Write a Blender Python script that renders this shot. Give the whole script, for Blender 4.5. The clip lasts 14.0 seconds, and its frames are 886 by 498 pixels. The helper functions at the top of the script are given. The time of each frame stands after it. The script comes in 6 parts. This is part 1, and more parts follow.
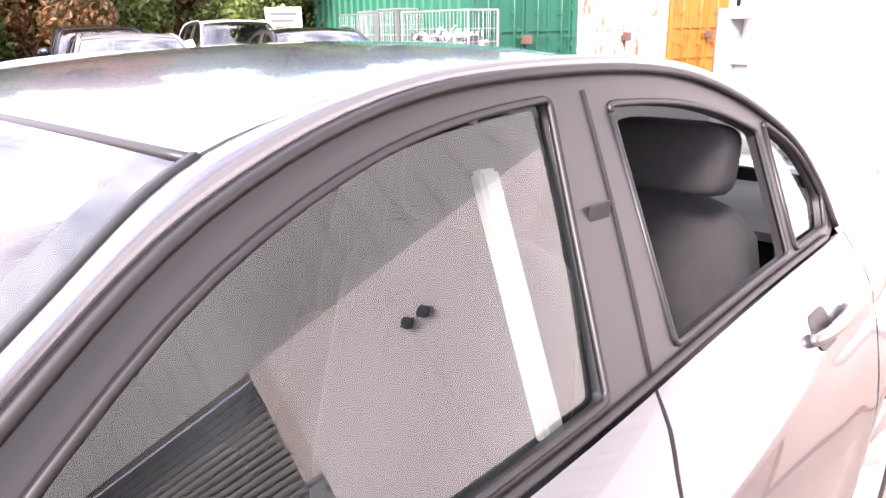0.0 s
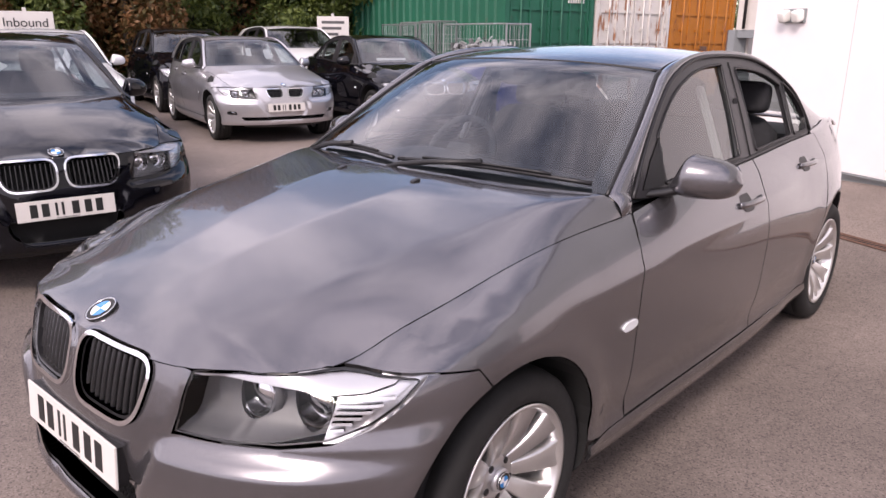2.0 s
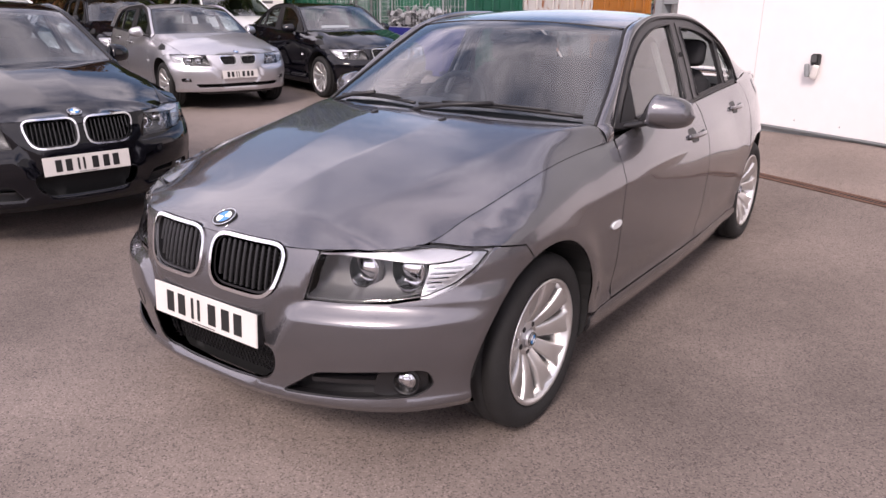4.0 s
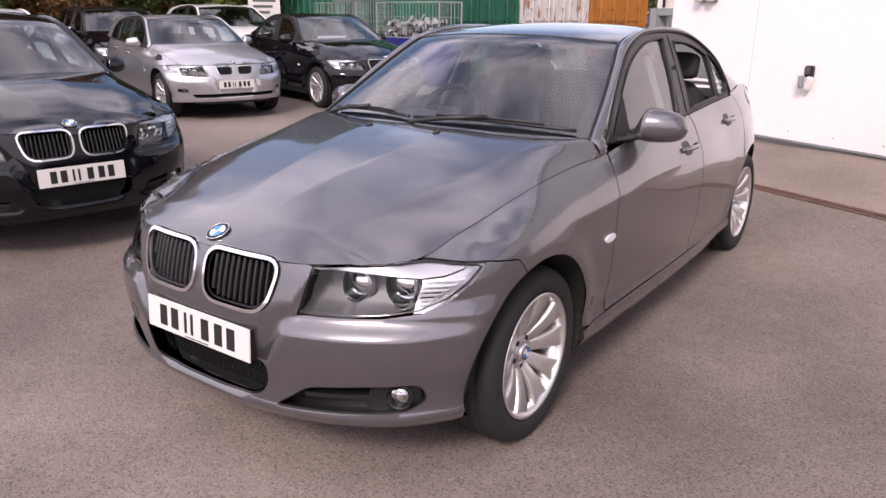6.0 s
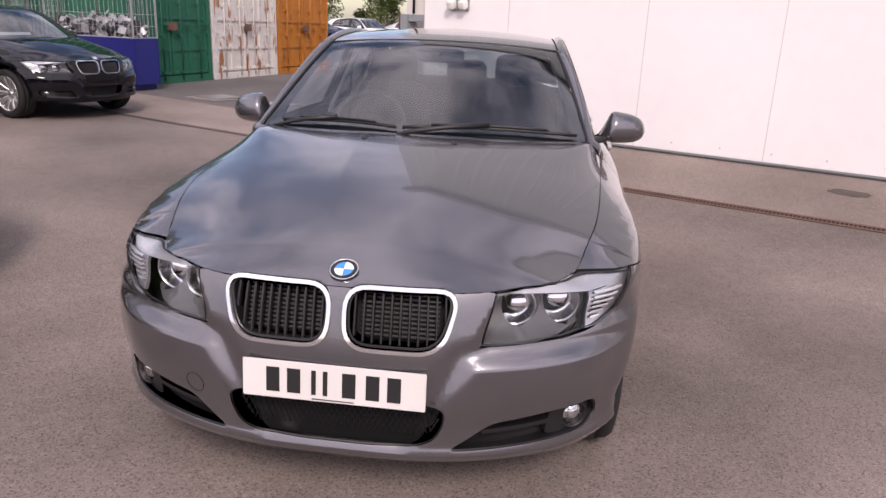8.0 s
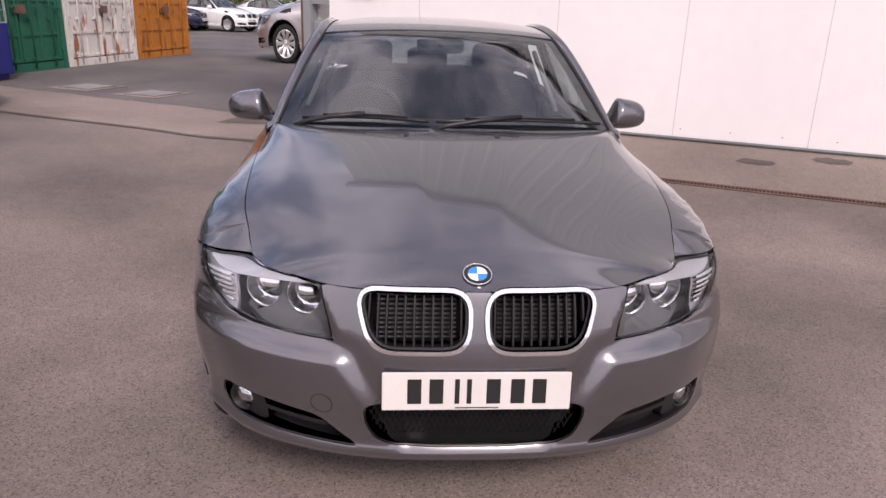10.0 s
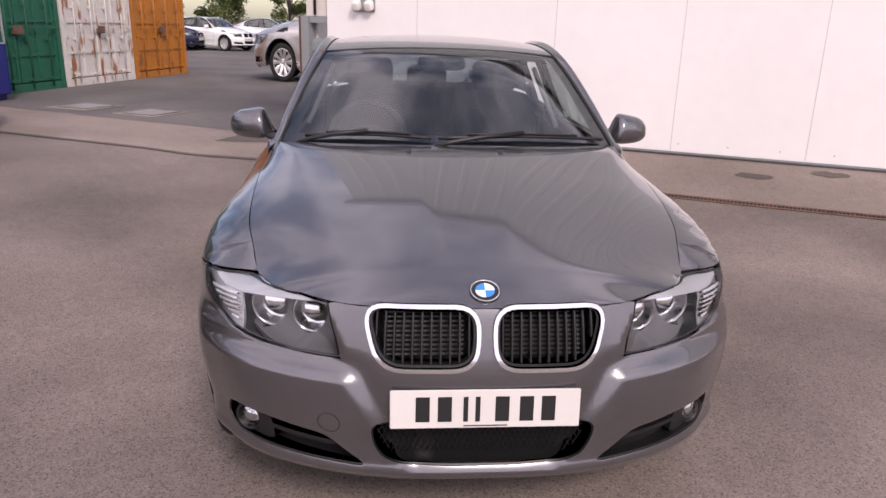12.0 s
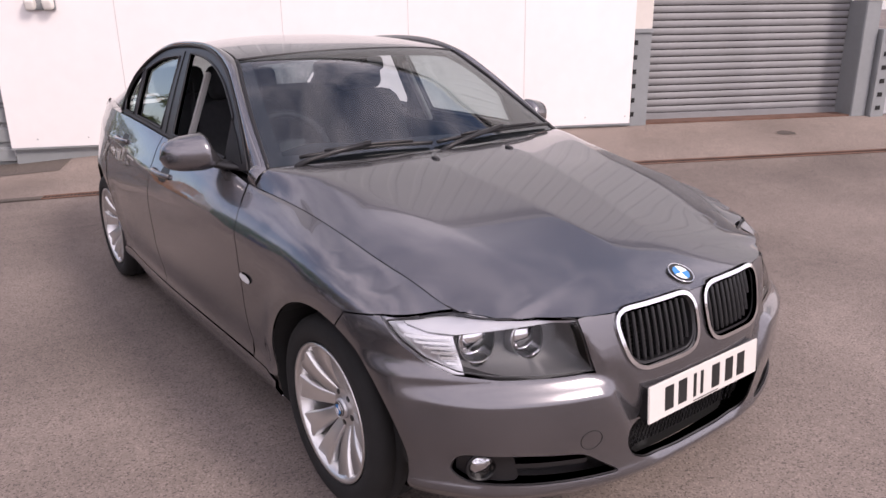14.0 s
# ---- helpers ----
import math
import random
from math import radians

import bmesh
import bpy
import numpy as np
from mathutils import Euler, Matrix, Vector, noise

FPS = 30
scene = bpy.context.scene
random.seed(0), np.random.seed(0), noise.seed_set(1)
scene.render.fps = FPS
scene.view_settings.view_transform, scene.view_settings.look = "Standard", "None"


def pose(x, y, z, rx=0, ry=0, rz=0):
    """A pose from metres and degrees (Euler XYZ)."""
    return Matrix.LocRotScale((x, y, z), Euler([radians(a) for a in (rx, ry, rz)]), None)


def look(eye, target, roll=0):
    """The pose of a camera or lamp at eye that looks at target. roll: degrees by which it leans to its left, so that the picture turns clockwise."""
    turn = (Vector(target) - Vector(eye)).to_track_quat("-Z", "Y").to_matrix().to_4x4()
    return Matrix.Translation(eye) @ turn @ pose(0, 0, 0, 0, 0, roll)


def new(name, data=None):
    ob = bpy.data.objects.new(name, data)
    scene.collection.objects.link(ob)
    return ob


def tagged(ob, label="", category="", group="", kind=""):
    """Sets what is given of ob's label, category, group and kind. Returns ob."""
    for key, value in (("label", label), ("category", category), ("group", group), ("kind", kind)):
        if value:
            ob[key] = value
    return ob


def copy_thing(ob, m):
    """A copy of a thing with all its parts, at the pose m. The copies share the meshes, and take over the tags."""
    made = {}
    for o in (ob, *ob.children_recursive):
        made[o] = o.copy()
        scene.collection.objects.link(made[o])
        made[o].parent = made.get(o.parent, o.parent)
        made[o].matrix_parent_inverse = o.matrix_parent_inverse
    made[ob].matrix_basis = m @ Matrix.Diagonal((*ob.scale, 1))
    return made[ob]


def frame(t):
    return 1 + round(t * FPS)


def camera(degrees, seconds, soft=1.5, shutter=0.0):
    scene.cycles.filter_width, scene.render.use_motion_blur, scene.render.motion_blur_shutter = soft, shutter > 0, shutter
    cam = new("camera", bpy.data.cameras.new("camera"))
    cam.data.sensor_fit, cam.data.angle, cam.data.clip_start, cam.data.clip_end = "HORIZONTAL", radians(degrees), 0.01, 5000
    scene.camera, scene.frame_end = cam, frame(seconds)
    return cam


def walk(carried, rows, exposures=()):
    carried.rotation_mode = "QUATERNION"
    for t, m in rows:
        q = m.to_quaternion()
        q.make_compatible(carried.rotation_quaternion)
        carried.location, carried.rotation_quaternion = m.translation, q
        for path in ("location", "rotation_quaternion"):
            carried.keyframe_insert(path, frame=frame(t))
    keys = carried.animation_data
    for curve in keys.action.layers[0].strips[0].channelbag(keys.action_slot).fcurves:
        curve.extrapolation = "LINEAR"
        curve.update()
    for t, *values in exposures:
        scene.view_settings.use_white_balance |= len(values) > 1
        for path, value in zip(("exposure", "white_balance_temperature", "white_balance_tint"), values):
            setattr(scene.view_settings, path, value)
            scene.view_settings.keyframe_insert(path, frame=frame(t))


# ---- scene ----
cam = camera(62.5, 14.0)
PATH = [
    (0, (1.158, 0.886, 1.449), (-0.153, 2.279, 0.864), -1.0),
    (0.5, (1.393, 0.289, 1.418), (0.033, 1.66, 0.895), -1.2),
    (1, (1.539, -0.302, 1.439), (0.232, 1.111, 0.897), 0.6),
    (1.5, (1.7, -0.834, 1.445), (0.386, 0.583, 0.93), 0.9),
    (2, (1.802, -1.379, 1.458), (0.528, 0.057, 0.897), 0.5),
    (2.5, (1.883, -1.768, 1.447), (0.657, -0.302, 0.857), 0.8),
    (3, (1.881, -2.043, 1.448), (0.737, -0.538, 0.797), 0.4),
    (3.2, (1.888, -2.107, 1.437), (0.775, -0.582, 0.783), 0.6),
    (5.5, (1.917, -2.099, 1.463), (0.82, -0.546, 0.843), 0.3),
    (6, (1.917, -2.097, 1.463), (0.819, -0.542, 0.85), 0.4),
    (6.5, (1.867, -2.104, 1.462), (0.786, -0.536, 0.851), 0.9),
    (7, (1.571, -2.26, 1.467), (0.773, -0.526, 0.87), 3.8),
    (7.5, (1.052, -2.409, 1.445), (0.471, -0.59, 0.849), 2.3),
    (8, (0.513, -2.536, 1.451), (0.274, -0.64, 0.861), 2.3),
    (8.5, (0.07, -2.529, 1.442), (0.077, -0.632, 0.807), 1.6),
    (8.7, (-0.051, -2.543, 1.47), (0.004, -0.651, 0.824), 1.3),
    (11, (-0.267, -2.527, 1.483), (-0.103, -0.622, 0.896), 2.1),
    (11.5, (-0.257, -2.538, 1.463), (-0.11, -0.625, 0.898), 1.9),
    (12, (-0.277, -2.525, 1.48), (-0.116, -0.62, 0.893), 1.6),
    (12.5, (-0.475, -2.45, 1.454), (-0.194, -0.565, 0.848), 2.8),
    (13, (-1.001, -2.301, 1.49), (-0.29, -0.532, 0.884), 4.2),
    (13.5, (-1.452, -2.042, 1.474), (-0.478, -0.402, 0.871), 1.3),
    (14, (-1.746, -1.867, 1.513), (-0.622, -0.33, 0.901), -0.8),
]
EXPOSE = [(0.0, 2.12), (0.5, 1.15), (1.0, 0.55), (1.5, 0.24), (2.5, 0.06), (6.5, 0.04), (8.0, -0.18), (8.5, -0.22), (13.0, -0.24), (14.0, -0.08)]
walk(cam, [(t, look(eye, target, roll)) for t, eye, target, roll in PATH], [(t, e, 6850, 24) for t, e in EXPOSE])

# ---- sky, sun ----
world = bpy.data.worlds.new("sky")
scene.world = world
world.use_nodes = True
wn, wl = world.node_tree.nodes, world.node_tree.links
wn.clear()
SUN_DIR = Vector((0.22, -0.73, 0.65)).normalized()
sky = wn.new("ShaderNodeTexSky")
sky.sky_type = "NISHITA"
sky.sun_disc = False
sky.sun_elevation = math.asin(SUN_DIR.z)
sky.sun_rotation = math.atan2(SUN_DIR.x, SUN_DIR.y)
coord = wn.new("ShaderNodeTexCoord")
cloud = wn.new("ShaderNodeTexNoise")
cloud.inputs["Scale"].default_value = 2.3
cloud.inputs["Detail"].default_value = 7
cloud.inputs["Roughness"].default_value = 0.58
ramp = wn.new("ShaderNodeValToRGB")
ramp.color_ramp.elements[0].position, ramp.color_ramp.elements[1].position = 0.38, 0.57
shade = wn.new("ShaderNodeTexNoise")
shade.inputs["Scale"].default_value = 5.0
shade.inputs["Detail"].default_value = 5
tone = wn.new("ShaderNodeMix")
tone.data_type = "RGBA"
tone.inputs["A"].default_value = (3.6, 4.0, 5.6, 1)
tone.inputs["B"].default_value = (14.2, 13.9, 14.3, 1)
mixc = wn.new("ShaderNodeMix")
mixc.data_type = "RGBA"
bg = wn.new("ShaderNodeBackground")
bg.inputs["Strength"].default_value = 0.17
wo = wn.new("ShaderNodeOutputWorld")
wl.new(coord.outputs["Generated"], cloud.inputs["Vector"])
wl.new(coord.outputs["Generated"], shade.inputs["Vector"])
side_of = wn.new("ShaderNodeVectorMath")
side_of.operation = "DOT_PRODUCT"
side_of.inputs[1].default_value = (0.05, 1.0, -0.15)
thin = wn.new("ShaderNodeMath")
thin.operation = "MULTIPLY_ADD"
thin.inputs[1].default_value = -0.14
wl.new(coord.outputs["Generated"], side_of.inputs[0])
wl.new(side_of.outputs["Value"], thin.inputs[0])
wl.new(cloud.outputs["Fac"], thin.inputs[2])
wl.new(thin.outputs[0], ramp.inputs["Fac"])
wl.new(shade.outputs["Fac"], tone.inputs["Factor"])
wl.new(ramp.outputs["Color"], mixc.inputs["Factor"])
wl.new(sky.outputs["Color"], mixc.inputs["A"])
wl.new(tone.outputs["Result"], mixc.inputs["B"])
wl.new(mixc.outputs["Result"], bg.inputs["Color"])
wl.new(bg.outputs["Background"], wo.inputs["Surface"])

sun = new("sun", bpy.data.lights.new("sun", "SUN"))
sun.data.energy = 3.0
sun.data.angle = radians(14)
sun.data.color = (1.0, 0.95, 0.88)
sun.matrix_world = look(SUN_DIR * 60, (0, 0, 0))

# ---- materials ----
def mat(name, color, rough=0.5, metal=0.0, coat=0.0, var=0.0, scale=8.0, bump=0.0, bump_scale=120.0, emit=None, spec=0.5, tint2=None, coat_rough=0.03):
    """A principled material; var mixes in a second tone by two noises, bump adds fine relief."""
    m = bpy.data.materials.new(name)
    m.use_nodes = True
    n, l = m.node_tree.nodes, m.node_tree.links
    p = n["Principled BSDF"]
    p.inputs["Base Color"].default_value = (*color, 1)
    p.inputs["Roughness"].default_value = rough
    p.inputs["Metallic"].default_value = metal
    p.inputs["Coat Weight"].default_value = coat
    p.inputs["Coat Roughness"].default_value = coat_rough
    p.inputs["Specular IOR Level"].default_value = spec
    tc = n.new("ShaderNodeTexCoord")
    if var:
        a, b = n.new("ShaderNodeTexNoise"), n.new("ShaderNodeTexNoise")
        a.inputs["Scale"].default_value, b.inputs["Scale"].default_value = scale, scale * 14
        a.inputs["Detail"].default_value = b.inputs["Detail"].default_value = 5
        add = n.new("ShaderNodeMath")
        add.operation = "MULTIPLY_ADD"
        add.inputs[1].default_value = 0.45
        r = n.new("ShaderNodeValToRGB")
        other = tint2 or tuple(c * (1 - var) for c in color)
        r.color_ramp.elements[0].color = (*other, 1)
        r.color_ramp.elements[1].color = (*color, 1)
        r.color_ramp.elements[0].position, r.color_ramp.elements[1].position = 0.5, 0.95
        l.new(tc.outputs["Object"], a.inputs["Vector"])
        l.new(tc.outputs["Object"], b.inputs["Vector"])
        l.new(b.outputs["Fac"], add.inputs[0])
        l.new(a.outputs["Fac"], add.inputs[2])
        l.new(add.outputs[0], r.inputs["Fac"])
        l.new(r.outputs["Color"], p.inputs["Base Color"])
    if bump:
        c, d = n.new("ShaderNodeTexNoise"), n.new("ShaderNodeBump")
        c.inputs["Scale"].default_value = bump_scale
        c.inputs["Detail"].default_value = 4
        d.inputs["Strength"].default_value = bump
        d.inputs["Distance"].default_value = 0.004
        l.new(tc.outputs["Object"], c.inputs["Vector"])
        l.new(c.outputs["Fac"], d.inputs["Height"])
        l.new(d.outputs["Normal"], p.inputs["Normal"])
    if emit:
        p.inputs["Emission Color"].default_value = (*emit, 1)
        p.inputs["Emission Strength"].default_value = 1
    return m


def glass_mat(name, tint, extra=0.0, base=0.10):
    """Thin pane: clear tinted body with a mirror-like surface that grows towards grazing."""
    m = bpy.data.materials.new(name)
    m.use_nodes = True
    n, l = m.node_tree.nodes, m.node_tree.links
    n.clear()
    out, mx = n.new("ShaderNodeOutputMaterial"), n.new("ShaderNodeMixShader")
    tr, gl = n.new("ShaderNodeBsdfTransparent"), n.new("ShaderNodeBsdfGlossy")
    lw = n.new("ShaderNodeLayerWeight")
    lw.inputs["Blend"].default_value = 0.5
    pw, ma = n.new("ShaderNodeMath"), n.new("ShaderNodeMath")
    pw.operation, ma.operation = "POWER", "MULTIPLY_ADD"
    pw.inputs[1].default_value = 3.2
    ma.inputs[1].default_value, ma.inputs[2].default_value = 0.95 - base * 0.3, base + extra
    tr.inputs["Color"].default_value = (*tint, 1)
    gl.inputs["Roughness"].default_value = 0.004
    l.new(lw.outputs["Facing"], pw.inputs[0])
    l.new(pw.outputs[0], ma.inputs[0])
    l.new(ma.outputs[0], mx.inputs["Fac"])
    l.new(tr.outputs[0], mx.inputs[1])
    l.new(gl.outputs[0], mx.inputs[2])
    l.new(mx.outputs[0], out.inputs["Surface"])
    return m


def flake_paint(name, color, metal, rough):
    """Metallic car paint: tiny flakes in the base, a clear coat above."""
    m = mat(name, color, rough, metal, coat=1.0)
    n, l = m.node_tree.nodes, m.node_tree.links
    tc, v, r = n.new("ShaderNodeTexCoord"), n.new("ShaderNodeTexVoronoi"), n.new("ShaderNodeValToRGB")
    v.inputs["Scale"].default_value = 1400
    r.color_ramp.elements[0].color = (*[c * 0.82 for c in color], 1)
    r.color_ramp.elements[1].color = (*[min(1, c * 1.18) for c in color], 1)
    l.new(tc.outputs["Object"], v.inputs["Vector"])
    l.new(v.outputs["Color"], r.inputs["Fac"])
    l.new(r.outputs["Color"], n["Principled BSDF"].inputs["Base Color"])
    return m


GREY = flake_paint("grey_paint", (0.165, 0.160, 0.171), 0.84, 0.27)
BLACK = mat("black_paint", (0.003, 0.003, 0.005), 0.3, 0.0, coat=1.0, spec=0.0)
SILVER = flake_paint("silver_paint", (0.55, 0.54, 0.56), 0.8, 0.34)
DULL_SILVER = flake_paint("dull_silver_paint", (0.42, 0.40, 0.40), 0.7, 0.36)
WHITE = mat("white_paint", (0.78, 0.78, 0.77), 0.35, coat=1.0)
NAVY = mat("navy_paint", (0.015, 0.018, 0.05), 0.3, coat=1.0, spec=0.0)
TRIM = mat("black_trim", (0.010, 0.0095, 0.0105), 0.42, var=0.2, scale=30)
FRAME = mat("window_frame_trim", (0.02, 0.019, 0.021), 0.38)
SAIL = mat("matt_black", (0.010, 0.010, 0.011), 0.75)
GAPM = mat("dark_gap", (0.006, 0.006, 0.006), 0.8)
RUBBER = mat("tyre_rubber", (0.012, 0.0115, 0.0115), 0.85, var=0.3, scale=20, bump=0.2, bump_scale=60)
ALLOY = mat("alloy", (0.72, 0.71, 0.70), 0.28, 0.85, var=0.08, scale=6)
DISC = mat("brake_disc", (0.22, 0.21, 0.2), 0.45, 0.8)
CHROME = mat("chrome", (0.86, 0.86, 0.87), 0.08, 1.0)
SATIN = mat("satin_silver", (0.66, 0.66, 0.68), 0.3, 0.85)
CLOTH = mat("dark_cloth", (0.020, 0.020, 0.023), 0.9, var=0.3, scale=40)
DASH = mat("dash_plastic", (0.02, 0.02, 0.022), 0.6, var=0.2, scale=20)
HEADLINER = mat("headliner", (0.30, 0.29, 0.28), 0.9)
PLATE = mat("plate_white", (0.66, 0.63, 0.60), 0.35, var=0.06, scale=6)
INK = mat("plate_black", (0.012, 0.012, 0.012), 0.5)
BLUE = mat("badge_blue", (0.03, 0.22, 0.55), 0.25, coat=0.6)
BWHITE = mat("badge_white", (0.8, 0.82, 0.84), 0.25, coat=0.6)
AMBER = mat("amber_lens", (0.55, 0.32, 0.24), 0.15, coat=0.8)
LAMPG = mat("lamp_housing", (0.10, 0.099, 0.10), 0.45, 0.2)
LREFL = mat("lamp_bowl", (0.90, 0.90, 0.92), 0.10, 1.0)
BROW = mat("lamp_brow", (0.50, 0.50, 0.52), 0.3, 0.6)
RIB = mat("indicator_rib", (0.62, 0.62, 0.64), 0.22, 0.5)
REFL = mat("lamp_reflector", (0.9, 0.9, 0.92), 0.07, 1.0)
GLASS = glass_mat("window_glass", (0.70, 0.78, 0.76))
REARGLASS = glass_mat("rear_glass", (0.38, 0.42, 0.42))
WSHIELD = glass_mat("windscreen_glass", (0.60, 0.67, 0.70), base=0.11)
LENS = glass_mat("lamp_lens", (0.95, 0.955, 0.96), base=0.03)

# ---- building tools ----
from mathutils.geometry import delaunay_2d_cdt


def thing(name, label, category, group="", at=(0, 0, 0), turn=0, kind=""):
    ob = new(name)
    ob.empty_display_size = 0.1
    ob.matrix_basis = pose(*at, 0, 0, turn)
    return tagged(ob, label, category, group, kind)


def put(name, verts, faces, material, parent=None, label="", smooth=True, normals=None):
    me = bpy.data.meshes.new(name)
    me.from_pydata([tuple(v) for v in verts], [], faces)
    me.update()
    for m in material if isinstance(material, (list, tuple)) else (material,):
        me.materials.append(m)
    if smooth:
        me.polygons.foreach_set("use_smooth", [True] * len(me.polygons))
    if normals:
        me.normals_split_custom_set_from_vertices([tuple(n) for n in normals])
    ob = new(name, me)
    ob.parent = parent
    if label:
        tagged(ob, label)
    return ob


def part(name, bm, material, parent=None, label="", smooth=None):
    """Links a bmesh as one mesh object; smooth: the angle in degrees up to which edges are smoothed."""
    me = bpy.data.meshes.new(name)
    if smooth is not None:
        lim = radians(smooth)
        for f in bm.faces:
            f.smooth = True
        for e in bm.edges:
            e.smooth = len(e.link_faces) == 2 and e.calc_face_angle(0) < lim
    bm.to_mesh(me)
    bm.free()
    me.materials.append(material)
    ob = new(name, me)
    ob.parent = parent
    if label:
        tagged(ob, label)
    return ob


def box(x0, y0, z0, x1, y1, z1, bevel=0.0, bm=None, m=None):
    bm = bm or bmesh.new()
    vs = [bm.verts.new((x, y, z)) for z in (z0, z1) for y in (y0, y1) for x in (x0, x1)]
    for q in ((0, 2, 3, 1), (4, 5, 7, 6), (0, 1, 5, 4), (2, 6, 7, 3), (0, 4, 6, 2), (1, 3, 7, 5)):
        bm.faces.new([vs[i] for i in q])
    if bevel:
        es = {e for v in vs for e in v.link_edges}
        got = bmesh.ops.bevel(bm, geom=list(es), offset=bevel, segments=2, affect="EDGES")
        vs = list(got["verts"])
    if m is not None:
        bmesh.ops.transform(bm, matrix=m, verts=[v for v in vs if v.is_valid])
    return bm


def turned(profile, n, m=None, bm=None, close=False):
    """Turns a profile of (radius, height) round the z axis; m places it."""
    bm = bm or bmesh.new()
    rings = []
    for r, h in profile:
        ring = []
        for i in range(n):
            a = 2 * math.pi * i / n
            v = Vector((r * math.cos(a), r * math.sin(a), h))
            ring.append(bm.verts.new(m @ v if m is not None else v))
        rings.append(ring)
    for a, b in zip(rings, rings[1:] + ([rings[0]] if close else [])):
        for i in range(n):
            bm.faces.new((a[i], a[(i + 1) % n], b[(i + 1) % n], b[i]))
    if not close:
        bm.faces.new(rings[0][::-1])
        bm.faces.new(rings[-1])
    return bm


def tube(path, r, n=8, bm=None):
    """A round bar along a path of points."""
    bm = bm or bmesh.new()
    pts = [Vector(p) for p in path]
    rings = []
    for i, p in enumerate(pts):
        d = (pts[min(i + 1, len(pts) - 1)] - pts[max(i - 1, 0)]).normalized()
        q = d.to_track_quat("Z", "Y").to_matrix()
        rings.append([bm.verts.new(p + q @ Vector((r * math.cos(2 * math.pi * k / n), r * math.sin(2 * math.pi * k / n), 0))) for k in range(n)])
    for a, b in zip(rings, rings[1:]):
        for k in range(n):
            bm.faces.new((a[k], a[(k + 1) % n], b[(k + 1) % n], b[k]))
    bm.faces.new(rings[0][::-1])
    bm.faces.new(rings[-1])
    return bm


def smooth_curve(*pts):
    """A natural cubic curve through (k, value) pairs, straight beyond its ends."""
    xs, ys = np.array([p[0] for p in pts], float), np.array([p[1] for p in pts], float)
    n, h = len(xs), np.diff(xs)
    m, r = np.eye(n), np.zeros(n)
    for i in range(1, n - 1):
        m[i, i - 1:i + 2] = h[i - 1], 2 * (h[i - 1] + h[i]), h[i]
        r[i] = 6 * ((ys[i + 1] - ys[i]) / h[i] - (ys[i] - ys[i - 1]) / h[i - 1])
    c = np.linalg.solve(m, r)
    X, Y, C, H = xs.tolist(), ys.tolist(), c.tolist(), h.tolist()
    s0 = (Y[1] - Y[0]) / H[0] - H[0] * (2 * C[0] + C[1]) / 6
    s1 = (Y[-1] - Y[-2]) / H[-1] + H[-1] * (2 * C[-1] + C[-2]) / 6

    def f(x):
        if x <= X[0]:
            return Y[0] + s0 * (x - X[0])
        if x >= X[-1]:
            return Y[-1] + s1 * (x - X[-1])
        i = 0
        while X[i + 1] < x:
            i += 1
        a, b = (X[i + 1] - x) / H[i], (x - X[i]) / H[i]
        return a * Y[i] + b * Y[i + 1] + ((a**3 - a) * C[i] + (b**3 - b) * C[i + 1]) * H[i] ** 2 / 6

    return f


def spline(pts):
    """A rounded curve through points, over 0 to 1."""
    pts = [Vector(p) for p in pts]
    n = len(pts) - 1

    def f(t):
        k = min(max(t, 0), 1) * n
        i = min(int(k), n - 1)
        k -= i
        p1, p2 = pts[i], pts[i + 1]
        p0 = pts[i - 1] if i else p1 * 2 - p2
        p3 = pts[i + 2] if i + 2 <= n else p2 * 2 - p1
        return 0.5 * (2 * p1 + (p2 - p0) * k + (2 * p0 - 5 * p1 + 4 * p2 - p3) * k * k + (3 * p1 - p0 - 3 * p2 + p3) * k**3)

    return f


def sm(a, b, x):
    t = min(1, max(0, (x - a) / (b - a)))
    return t * t * (3 - 2 * t)


def rounded(poly, r, n=4):
    """A polygon with its corners rounded by r."""
    out, k = [], len(poly)
    for i in range(k):
        a, b, c = Vector(poly[i - 1]), Vector(poly[i]), Vector(poly[(i + 1) % k])
        d1, d2 = (a - b), (c - b)
        q = min(r, d1.length * 0.45, d2.length * 0.45)
        p, s = b + d1.normalized() * q, b + d2.normalized() * q
        for j in range(n + 1):
            t = j / n
            out.append(tuple((1 - t) ** 2 * p + 2 * t * (1 - t) * b + t * t * s))
    return out


def inside(p, poly):
    x, y = p
    hit, j = False, len(poly) - 1
    for i in range(len(poly)):
        xi, yi = poly[i]
        xj, yj = poly[j]
        if (yi > y) != (yj > y) and x < (xj - xi) * (y - yi) / (yj - yi) + xi:
            hit = not hit
        j = i
    return hit


def dense(poly, res):
    out = []
    for i in range(len(poly)):
        a, b = Vector(poly[i]), Vector(poly[(i + 1) % len(poly)])
        n = max(1, int((b - a).length / res + 0.5))
        out += [tuple(a + (b - a) * (k / n)) for k in range(n)]
    return out


